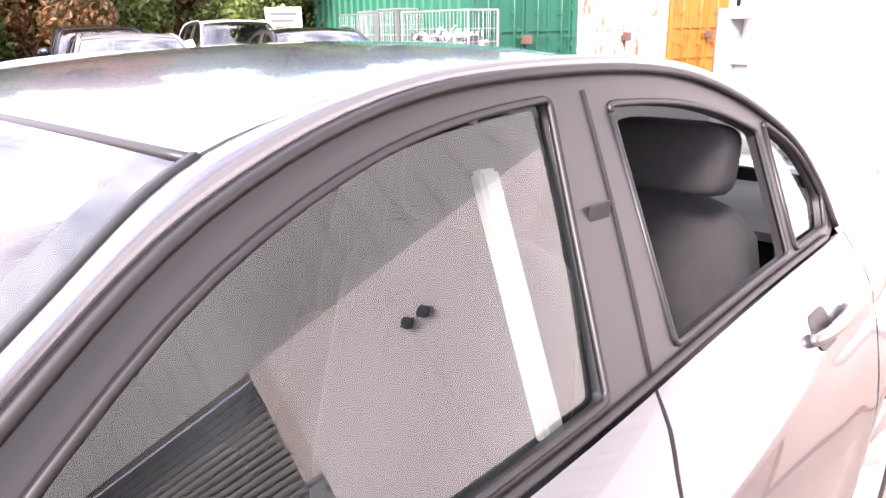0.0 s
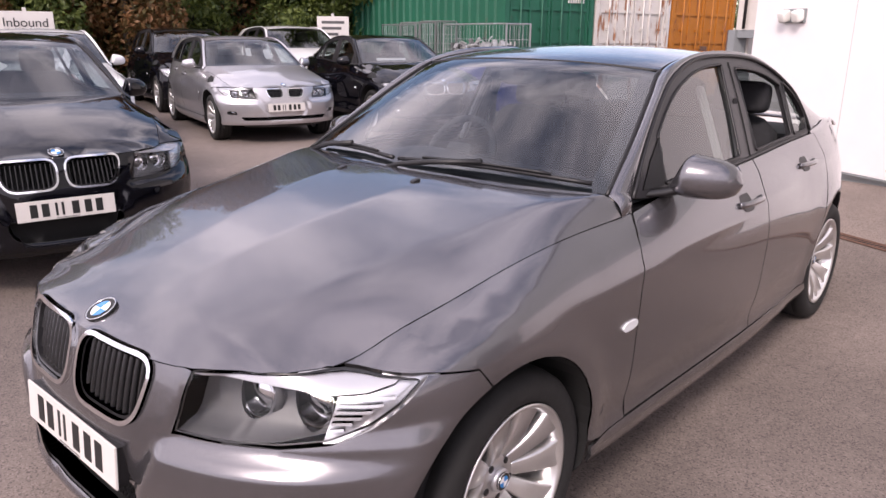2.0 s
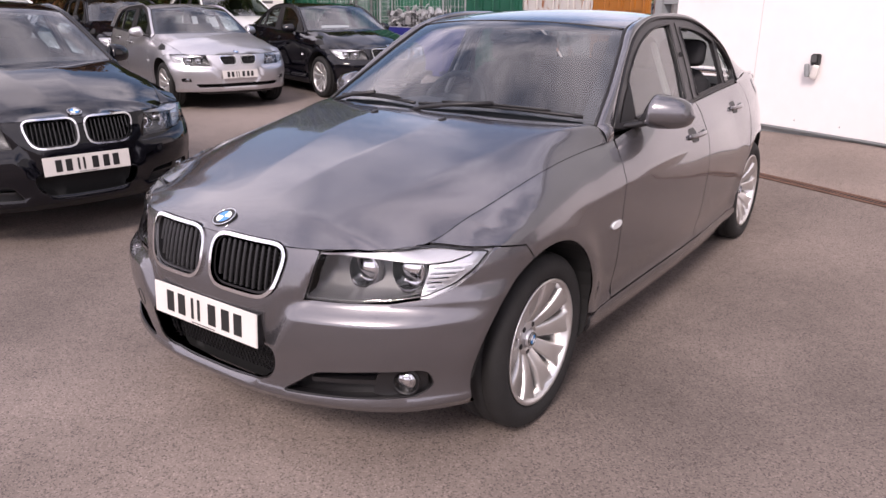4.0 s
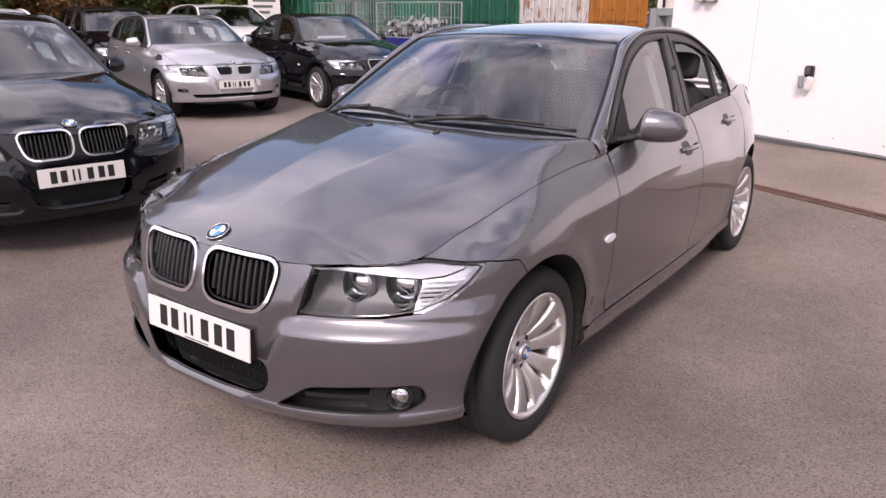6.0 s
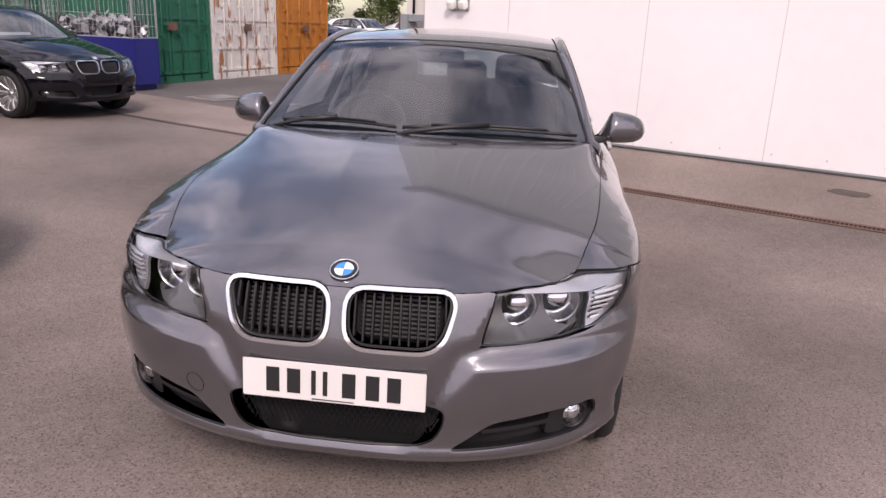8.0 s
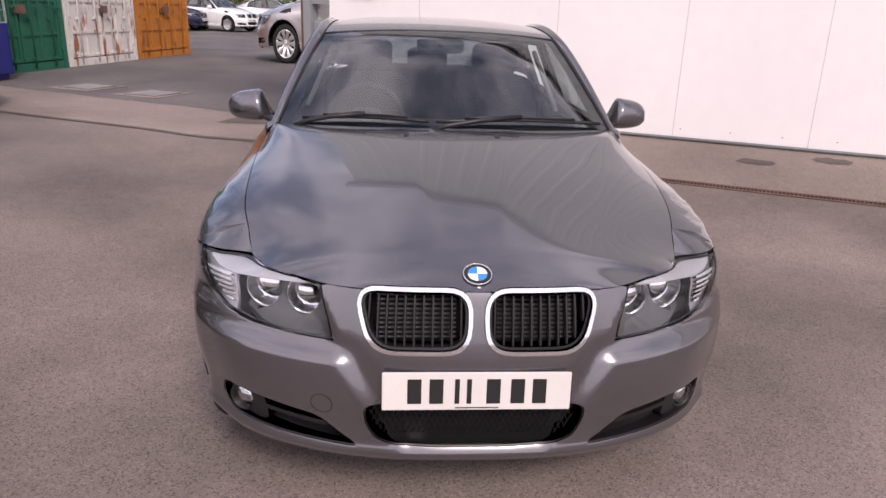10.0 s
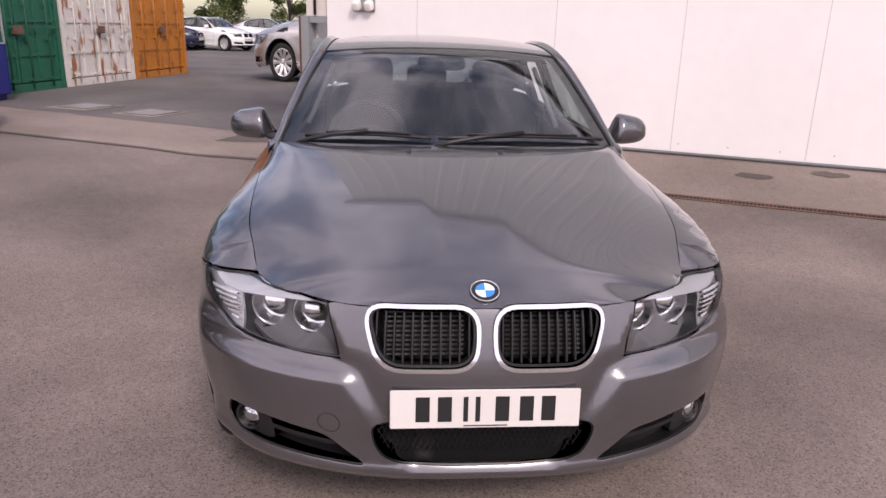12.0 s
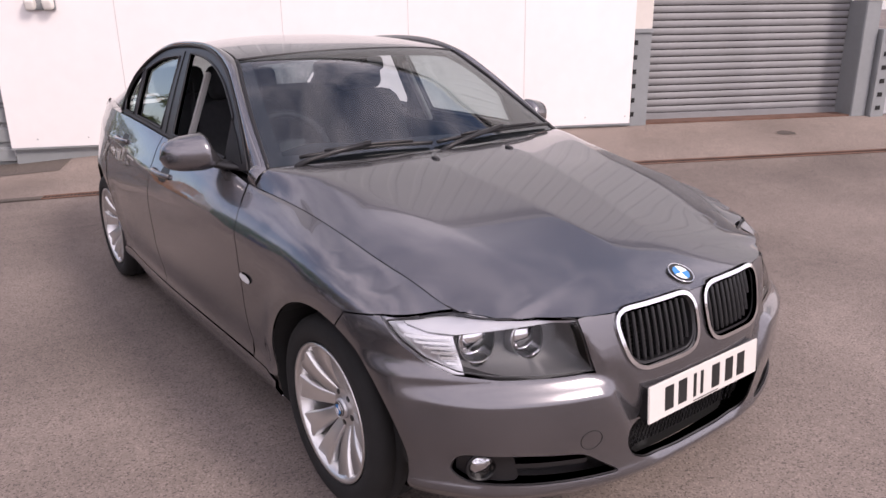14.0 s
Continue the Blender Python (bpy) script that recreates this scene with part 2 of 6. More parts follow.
def offset_poly(poly, d):
    """The polygon moved inwards by d."""
    area = sum(poly[i - 1][0] * poly[i][1] - poly[i][0] * poly[i - 1][1] for i in range(len(poly)))
    s = 1 if area > 0 else -1
    out = []
    for i in range(len(poly)):
        a, b, c = Vector(poly[i - 1]), Vector(poly[i]), Vector(poly[(i + 1) % len(poly)])
        n1, n2 = (b - a).normalized(), (c - b).normalized()
        n1, n2 = Vector((-n1.y, n1.x)) * s, Vector((-n2.y, n2.x)) * s
        m = n1 + n2
        m = m / max(0.35, m.dot(m) / 2) if m.length > 1e-6 else n1
        out.append(tuple(b + m * d))
    return out


def panel(name, poly, fn, hub, material, parent, res=0.04, holes=(), depth=0.012, label="", off=0.0):
    """A curved sheet over the polygon poly of the plane, laid on the surface fn(a, b, off), with a folded rim."""
    loops = [dense(poly, res)] + [dense(h, res) for h in holes]
    pts, edges = [], []
    for lp in loops:
        b = len(pts)
        pts += lp
        edges += [(b + i, b + (i + 1) % len(lp)) for i in range(len(lp))]
    nb = len(pts)
    xs, ys = [p[0] for p in poly], [p[1] for p in poly]
    grid = []
    for i in range(int((max(xs) - min(xs)) / res) + 1):
        for j in range(int((max(ys) - min(ys)) / res) + 1):
            p = (min(xs) + (i + 0.5) * res, min(ys) + (j + 0.5) * res)
            if inside(p, poly) and not any(inside(p, h) for h in holes):
                grid.append(p)
    edge = np.array(pts)
    for p in grid:
        if np.min(np.sum((edge - p) ** 2, axis=1)) > (0.55 * res) ** 2:
            pts.append(p)
    v2, _, tris, _, _, _ = delaunay_2d_cdt([Vector(p) for p in pts], edges, [], 0, 1e-7)
    e = 0.002
    verts, normals = [], []

    def frame_at(p):
        a, b = p
        q = fn(a, b, off)
        n = (fn(a + e, b, off) - fn(a - e, b, off)).cross(fn(a, b + e, off) - fn(a, b - e, off))
        n.normalize()
        if n.dot(q - hub(q)) < 0:
            n.negate()
        return q, n

    for p in v2:
        q, n = frame_at(p)
        verts.append(q)
        normals.append(n)
    faces = []
    for t in tris:
        c = sum((v2[i] for i in t), Vector((0, 0))) / len(t)
        if not inside(c, poly) or any(inside(c, h) for h in holes):
            continue
        t = list(t)
        if (verts[t[1]] - verts[t[0]]).cross(verts[t[2]] - verts[t[0]]).dot(normals[t[0]]) < 0:
            t.reverse()
        faces.append(t)
    if depth:
        base = 0
        for lp in loops:
            k0 = len(verts)
            fr = [frame_at(p) for p in lp]
            mid = sum((f[0] for f in fr), Vector()) / len(fr)
            for i, (q, n) in enumerate(fr):
                d = (fr[(i + 1) % len(fr)][0] - fr[i - 1][0]).normalized()
                o = d.cross(n).normalized()
                if o.dot(q - mid) < 0:
                    o.negate()
                verts.extend((q, q - n * depth))
                normals.extend((o, o))
            k = len(lp)
            for i in range(k):
                a, b = k0 + 2 * i, k0 + 2 * ((i + 1) % k)
                faces.append([a, b, b + 1, a + 1])
            base += k
    return put(name, verts, faces, material, parent, label, True, normals)


def sheet(name, fn, nu, nv, material, parent, thick=0.0, label="", up=None):
    """A grid of fn(s, t), both 0 to 1; thick gives it a back and a rim, along up or its own normal."""
    vs = [fn(i / nu, j / nv) for i in range(nu + 1) for j in range(nv + 1)]
    fs = [(i * (nv + 1) + j, (i + 1) * (nv + 1) + j, (i + 1) * (nv + 1) + j + 1, i * (nv + 1) + j + 1) for i in range(nu) for j in range(nv)]
    ob = put(name, vs, fs, material, parent, label)
    if thick:
        s = ob.modifiers.new("solid", "SOLIDIFY")
        s.thickness = thick
    return ob

# ---- saloon car body: shapes shared by all the cars, in metres from the front axle, nose towards -y ----
WHEEL_R, AXLE, ARCH, ARCH_Y, ARCH_Z, ARCH_F = 0.318, 2.76, 0.378, -0.045, 0.335, 0.370
PLAN = [(0, -0.768), (0.25, -0.757), (0.43, -0.715), (0.60, -0.638), (0.745, -0.52), (0.824, -0.385), (0.864, -0.2), (0.878, 0.02), (0.884, 0.5),
        (0.899, 1.2), (0.902, 1.9), (0.888, 2.3), (0.862, 2.7), (0.806, 3.06), (0.668, 3.45), (0.50, 3.64), (0.28, 3.74), (0, 3.772)]
_cum = [0.0]
for _a, _b in zip(PLAN, PLAN[1:]):
    _cum.append(_cum[-1] + math.dist(_a, _b))
plan_x = smooth_curve(*[(c, p[0]) for c, p in zip(_cum, PLAN)])
plan_y = smooth_curve(*[(c, p[1]) for c, p in zip(_cum, PLAN)])
PLAN_T = []
for _k in range(1201):
    PLAN_T.append((plan_x(_cum[-1] * _k / 1200), plan_y(_cum[-1] * _k / 1200)))
_len = [0.0]
for _a, _b in zip(PLAN_T, PLAN_T[1:]):
    _len.append(_len[-1] + math.dist(_a, _b))
LEN_A, PX_A, PY_A = np.array(_len), np.array([p[0] for p in PLAN_T]), np.array([p[1] for p in PLAN_T])
PY_A = np.maximum.accumulate(PY_A)
U_END = float(LEN_A[-1])


def plan(u):
    s, u = (-1, -u) if u < 0 else (1, u)
    x, y = float(np.interp(u, LEN_A, PX_A)), float(np.interp(u, LEN_A, PY_A))
    a, b = max(0, u - 0.03), min(U_END, u + 0.03)
    dx, dy = float(np.interp(b, LEN_A, PX_A) - np.interp(a, LEN_A, PX_A)), float(np.interp(b, LEN_A, PY_A) - np.interp(a, LEN_A, PY_A))
    if u < 0.03:
        dy = 0
    d = math.hypot(dx, dy) or 1
    return s * x, y, s * dy / d, -dx / d


_peak = int(np.argmax(PX_A))


def ux(x):
    """Along the outline: where the nose has the half width x."""
    return math.copysign(float(np.interp(abs(x), PX_A[:_peak], LEN_A[:_peak])), x)


def uy(y):
    """Along the outline: where the side has the length y."""
    return float(np.interp(y, PY_A, LEN_A))


LOW = smooth_curve((0.14, -0.10), (0.19, -0.062), (0.24, -0.034), (0.285, -0.024), (0.31, -0.031), (0.42, -0.022), (0.56, -0.009), (0.72, -0.002), (0.82, 0.0), (1.1, 0.0))
SHOULDER_Z = smooth_curve((-0.62, 0.752), (-0.5, 0.757), (-0.38, 0.787), (-0.2, 0.834), (0.05, 0.885), (0.4, 0.922), (0.68, 0.935), (0.82, 0.952), (1.5, 0.972), (2.3, 1.0), (3.0, 1.02), (3.4, 1.02), (3.7, 0.97))
SHOULDER_IN = smooth_curve((-0.62, 0.075), (-0.54, 0.118), (-0.45, 0.1333), (-0.38, 0.1519), (-0.3, 0.1567), (-0.2, 0.1502), (0.05, 0.138), (0.4, 0.122), (0.68, 0.114), (0.9, 0.119), (1.5, 0.136), (1.9, 0.146), (2.3, 0.138), (2.6, 0.126), (3.0, 0.112), (3.4, 0.105), (3.7, 0.12))
FRONT = smooth_curve((0.15, -0.10), (0.20, -0.045), (0.245, -0.016), (0.275, -0.006), (0.31, -0.014), (0.42, -0.010), (0.52, -0.006), (0.58, -0.012), (0.66, -0.030), (0.74, -0.055), (0.80, -0.085), (0.9, -0.16))
REAR = smooth_curve((0.15, -0.12), (0.22, -0.05), (0.32, -0.01), (0.55, 0.0), (0.65, -0.02), (0.85, -0.035), (1.0, -0.045))


def side_inset(y, z):
    zt = SHOULDER_Z(y)
    z1 = zt - (0.20 + 0.15 * sm(0.6, 1.4, y))
    t = min(1.25, max(0, (z - z1) / (zt - z1)))
    crease = 0.006 * math.exp(-(((z - 0.772 - 0.042 * y) / 0.022) ** 2)) * sm(0.2, 0.8, y)
    flare = 0.0
    for cy, amount in ((ARCH_Y, 0.016), (AXLE, 0.012)):
        if abs(y - cy) < 0.6:
            r = math.hypot(y - cy, z - WHEEL_R)
            flare += amount * math.exp(-(((r - 0.39) / 0.07) ** 2)) * sm(0.18, 0.32, z)
    return LOW(z) - SHOULDER_IN(y) * t ** (3 + 4.5 * (1 - sm(-0.25, 0.35, y)) - 1.5 * sm(1.5, 2.3, y)) + crease + flare


def skin(u, z, off=0.0):
    """The painted outer skin: along the outline u, at the height z."""
    x, y, nx, ny = plan(u)
    wf, wr = 1 - sm(-0.64, -0.44, y), sm(3.25, 3.62, y)
    d = off
    if wf < 1 and wr < 1:
        d += side_inset(y, z) * (1 - wf) * (1 - wr)
    ax = abs(x)
    if wf:
        d += FRONT(z) * wf
    if y < -0.15:
        # bumper wings stand proud of the middle, with a ledge below the lamps
        line = 0.385 - 0.62 * (0.60 - z)
        wing = sm(line - 0.026, line + 0.044, ax) * sm(0.26, 0.34, z) * (1 - sm(-0.42, -0.18, y))
        d += 0.019 * wing * (1 - sm(0.60, 0.66, z)) - 0.034 * wing * sm(0.545, 0.60, z) * (1 - 0.9 * sm(-0.62, -0.34, y))
        d -= 0.008 * math.exp(-(((ax - line + 0.03) / 0.036) ** 2)) * sm(0.33, 0.40, z) * (1 - sm(0.58, 0.64, z)) * wf
        d += 0.010 * math.exp(-(((z - 0.284) / 0.019) ** 2)) * (1 - sm(-0.42, -0.25, y))
    if wr:
        d += REAR(z) * wr
    return Vector((x + nx * d, y + ny * d, z))


def skin_yz(y, z, off=0.0):
    return skin(uy(y), z, off)


NOSE_Z = 0.755
_sh = [skin(uy(y), SHOULDER_Z(y)) for y in np.concatenate((np.arange(-0.54, 0.99, 0.02), np.arange(1.0, 3.7, 0.1)))]
SHX_A, SHY_A, SHZ_A = np.array([p.x for p in _sh]), np.array([p.y for p in _sh]), np.array([p.z for p in _sh])
TRI_X, TRI_Y = float(SHX_A[0]), float(SHY_A[0])


_pick = list(range(0, 77, 5)) + list(range(78, len(SHY_A), 3))
_shx = smooth_curve(*[(SHY_A[k], SHX_A[k]) for k in _pick])
_shz = smooth_curve(*[(SHY_A[k], SHZ_A[k]) for k in _pick])


def TOP_X(y):
    return _shx(y)


def TOP_Z(y):
    return _shz(y)




def LONG(t):
    """How the bonnet climbs from its nose to the screen."""
    t = max(-0.05, min(1.1, t))
    return 0.94 * (1 - max(0, 1 - t) ** 1.6) + 0.06 * (1 - math.exp(-t / 0.08))


def hood_back(x):
    return 0.44 + 0.162 * (abs(x) / 0.75) ** 2.4


_front = [(skin(ux(k * 0.73 / 36), NOSE_Z + 0.002 * sm(30, 36, k))) for k in range(37)]
_fy = smooth_curve(*[(p.x, p.y) for p in _front[::4]])


def hood_front(x):
    return _fy(min(abs(x), TRI_X))


_nose_x = np.array([TRI_X * k / 60 for k in range(61)])
_nose_y = np.maximum.accumulate(np.array([hood_front(v) for v in _nose_x]))


def hood(x, y, off=0.0):
    """The bonnet: cross sections that fall from the crown to the shut line."""
    ax = abs(x)
    t = (y - hood_front(0)) / (hood_back(0) - hood_front(0))
    zc = NOSE_Z + (1.010 - NOSE_Z) * LONG(t)
    if y > TRI_Y:
        xe, ze = TOP_X(y), TOP_Z(y)
    else:
        xe, ze = max(0.05, float(np.interp(y, _nose_y, _nose_x))), NOSE_Z
    p = 2.6 + 10 * sm(-0.5, 0.62, y) ** 2 + 20 * sm(0.25, 0.60, y)
    z = ze + (zc - ze) * (1 - min(1.05, ax / xe) ** p)
    # flat top between two ridges that close in on the badge, a gentle fall to an outer fold, then down to the wing
    w = sm(-0.56, -0.32, y)
    if w:
        xi, xo = 0.085 + 0.115 * sm(-0.72, 0.40, y), 0.525 + 0.245 * y + 0.05 * sm(0.30, 0.60, y)
        drop = zc - ze
        easy = min(0.085 * (xe - xi), 0.62 * drop) * (1 - 0.72 * sm(0.10, 0.56, y))
        a = 0.5 * (ax - xi + math.hypot(ax - xi, 0.008)) / (xe - xi)
        b = 0.5 * (ax - xo + math.hypot(ax - xo, 0.016)) / (xe - xo)
        z += (zc - easy * a - (drop - easy) * (0.35 * b + 0.65 * b * b) - z) * w
    return Vector((x, y, z + off))


def glass_side(y, z, off=0.0):
    """The inward-leaning side of the cabin."""
    h = z - TOP_Z(y)
    return Vector((TOP_X(y) - 0.013 - 0.36 * h - 0.13 * h * h + off, y, z))


SIDE_LINE = [(0.70, 0.97), (0.845, 1.102), (1.01, 1.221), (1.185, 1.314), (1.42, 1.375), (1.70, 1.389), (2.03, 1.373), (2.26, 1.318), (2.45, 1.224), (2.535, 1.125), (2.575, 1.02)]
ROOF_LINE = [(0.722, 0.60, 0.990), (0.672, 0.82, 1.122), (0.617, 1.03, 1.250), (0.569, 1.205, 1.341), (0.552, 1.43, 1.378), (0.540, 1.72, 1.390), (0.545, 2.02, 1.376), (0.53, 2.30, 1.335), (0.555, 2.56, 1.24), (0.60, 2.82, 1.13), (0.66, 3.05, 1.035)]
MID_LINE = [(0, 0.455, 1.0), (0, 0.70, 1.155), (0, 0.92, 1.287), (0, 1.12, 1.370), (0, 1.40, 1.406), (0, 1.72, 1.423), (0, 2.05, 1.414), (0, 2.38, 1.36), (0, 2.62, 1.26), (0, 2.86, 1.145), (0, 3.10, 1.05)]
HATCH_SIDE = SIDE_LINE[:6] + [(2.05, 1.376), (2.35, 1.352), (2.65, 1.30), (2.87, 1.17), (2.97, 1.03)]
HATCH_ROOF = ROOF_LINE[:6] + [(0.552, 2.1, 1.385), (0.545, 2.6, 1.37), (0.56, 3.05, 1.33), (0.60, 3.30, 1.2), (0.65, 3.5, 1.02)]
HATCH_MID = MID_LINE[:6] + [(0, 2.1, 1.415), (0, 2.65, 1.395), (0, 3.12, 1.35), (0, 3.40, 1.2), (0, 3.6, 1.03)]


def arc(cy, cz, r, a0, a1, n=16):
    return [(cy + r * math.cos(radians(a0 + (a1 - a0) * k / n)), cz + r * math.sin(radians(a0 + (a1 - a0) * k / n))) for k in range(n + 1)]


def hub_body(q):
    return Vector((0, min(2.9, max(0.35, q.y)), 0.35))


WHEEL_CACHE = {}


def wheel(parent, centre, side, spokes, fine):
    """A ten-spoke alloy wheel with its tyre; side +1 faces +x."""
    w = new("wheel")
    w.parent = parent
    w.matrix_basis = Matrix.Translation(centre) @ Matrix.Diagonal((side, 1, 1, 1))
    key = (spokes, fine)
    if key not in WHEEL_CACHE:
        n = 64 if fine else 28
        turn = Matrix.Rotation(math.pi / 2, 4, "Y")
        tyre = [(0.222, -0.085), (0.235, -0.112), (0.27, -0.118), (0.298, -0.112), (0.312, -0.095), (0.318, -0.06), (0.3175, -0.052), (0.312, -0.05), (0.312, -0.044), (0.3178, -0.042),
                (0.318, -0.01), (0.312, -0.008), (0.312, -0.002), (0.318, 0), (0.318, 0.04), (0.312, 0.042), (0.312, 0.048), (0.3175, 0.05), (0.312, 0.082), (0.298, 0.101), (0.27, 0.108), (0.24, 0.104), (0.222, 0.085)]
        made = []
        bm = turned([(r, h) for r, h in tyre], n, turn, close=True)
        made.append(("tyre", bm, RUBBER, 40))
        rim = [(0.222, 0.092), (0.229, 0.097), (0.230, 0.102), (0.221, 0.103), (0.213, 0.094), (0.207, 0.07), (0.200, 0.03), (0.195, -0.08), (0.218, -0.09)]
        made.append(("rim", turned(rim, n, turn, close=True), ALLOY, 30))
        bm = turned([(0.15, -0.03), (0.15, -0.008), (0.05, -0.006), (0.05, -0.03)], 40, turn)
        made.append(("brake_disc", bm, DISC, 30))
        made.append(("hub_cap", turned([(0.033, 0.033), (0.033, 0.053), (0.028, 0.056)], 24, turn), SATIN, 30))
        hub = turned([(0.074, -0.005), (0.074, 0.031), (0.062, 0.039), (0.035, 0.045), (0.034, 0.025)], 32, turn)
        made.append(("hub", hub, ALLOY, 40))
        meshes = []
        for nm, bm, m, ang in made:
            ob = part(nm, bm, m, None, "", ang)
            meshes.append((nm, ob.data))
            bpy.data.objects.remove(ob)
        # one spoke: broad, hollowed, falling back to the hub
        bm = bmesh.new()
        rows = []
        for k in range(9):
            t = k / 8
            r = 0.06 + 0.158 * t
            wd = 0.021 + 0.024 * t**1.4
            x = 0.040 + 0.054 * t + 0.010 * math.sin(math.pi * t)
            lean = 0.006 + 0.010 * t
            rows.append([bm.verts.new(p) for p in ((x - 0.028, -wd, r), (x - 0.004, -wd, r), (x, -wd + 0.006, r), (x - lean * 0.55, 0, r), (x, wd - 0.006, r), (x - 0.004, wd, r), (x - 0.028, wd, r))])
        for a, b in zip(rows, rows[1:]):
            for i in range(6):
                bm.faces.new((a[i], a[i + 1], b[i + 1], b[i]))
        ob = part("spoke", bm, ALLOY, None, "", 50)
        spoke = ob.data
        bpy.data.objects.remove(ob)
        # black stub stands in for the shade inside a bolt hole
        bm = turned([(0.0105, 0.005), (0.0105, 0.0425), (0.007, 0.0435)], 10, turn)
        ob = part("bolt_hole_shade", bm, TRIM, None, "", 40)
        hole_stub = ob.data
        bpy.data.objects.remove(ob)
        WHEEL_CACHE[key] = (meshes, spoke, hole_stub)
    meshes, spoke, hole_stub = WHEEL_CACHE[key]
    for nm, me in meshes:
        o = new(nm, me)
        o.parent = w
    for i in range(spokes):
        pair = (i % 2 - 0.5) * 2
        a = 360 / (spokes // 2) * (i // 2) + pair * 17
        o = new("spoke", spoke)
        o.parent = w
        o.matrix_basis = Matrix.Rotation(radians(a), 4, "X")
    if fine:
        for i in range(5):
            o = new("bolt_hole_shade", hole_stub)
            o.parent = w
            o.matrix_basis = Matrix.Rotation(radians(72 * i + 36), 4, "X") @ Matrix.Translation((0, 0, 0.052))
        roundel(w, pose(0.057, 0, 0, 0, 90, 0), 0.026)
    return w


def roundel(parent, m, r):
    """A round badge: black ring, four quarters in blue and white."""
    o = part("badge", turned([(r, -0.004), (r, 0.002), (r * 0.94, 0.0035), (r * 0.9, 0.003), (r * 0.68, 0.003)], 32, m), INK, parent, "black and chrome ringed round badge", 30)
    for i in range(4):
        bm = bmesh.new()
        c = bm.verts.new(m @ Vector((0, 0, 0.0042)))
        rim = [bm.verts.new(m @ Vector((r * 0.66 * math.cos(radians(90 * i + 15 * k)), r * 0.66 * math.sin(radians(90 * i + 15 * k)), 0.0042))) for k in range(7)]
        for a, b in zip(rim, rim[1:]):
            bm.faces.new((c, a, b))
        part("quarter", bm, BLUE if i % 2 else BWHITE, parent)
    part("badge_ring", turned([(r * 0.97, 0.001), (r, 0.004), (r * 0.93, 0.0045), (r * 0.92, 0.001)], 32, m, close=True), CHROME, parent, "", 40)


KIDNEY = rounded([(0.014, 0.765), (0.020, 0.588), (0.298, 0.585), (0.354, 0.764)], 0.074, 6)
LAMP = rounded([(0.408, 0.609), (0.53, 0.610), (0.65, 0.614), (0.735, 0.629), (0.788, 0.659), (0.818, 0.700), (0.840, 0.7495), (0.80, 0.7555), (0.73, 0.7545), (0.62, 0.7535), (0.53, 0.7535), (0.450, 0.7535)], 0.010)
MOUTH = rounded([(-0.312, 0.432), (-0.306, 0.372), (-0.283, 0.331), (-0.222, 0.306), (-0.10, 0.301), (0.10, 0.301), (0.222, 0.306), (0.283, 0.331), (0.306, 0.372), (0.312, 0.432)], 0.03)
SIDE_MOUTH_FAR = rounded([(0.365, 0.300), (0.43, 0.385), (0.60, 0.402), (0.745, 0.405), (0.765, 0.345), (0.72, 0.312), (0.55, 0.304)], 0.03)
SIDE_MOUTH = rounded([(0.318, 0.298), (0.375, 0.335), (0.44, 0.384), (0.60, 0.402), (0.735, 0.405), (0.752, 0.345), (0.715, 0.312), (0.55, 0.304)], 0.03)


KIDNEY_SMALL = rounded([(0.030, 0.742), (0.034, 0.612), (0.235, 0.610), (0.285, 0.742)], 0.055, 6)
MOUTH_WIDE = rounded([(-0.60, 0.365), (-0.56, 0.318), (0.56, 0.318), (0.60, 0.365)], 0.02)
SIDE_MOUTH_SMALL = rounded([(0.635, 0.392), (0.645, 0.44), (0.745, 0.445), (0.755, 0.398)], 0.02)


def to_u(poly):
    return [(ux(x), z) for x, z in poly]


def flip(poly):
    return [(-u, z) for u, z in poly][::-1]


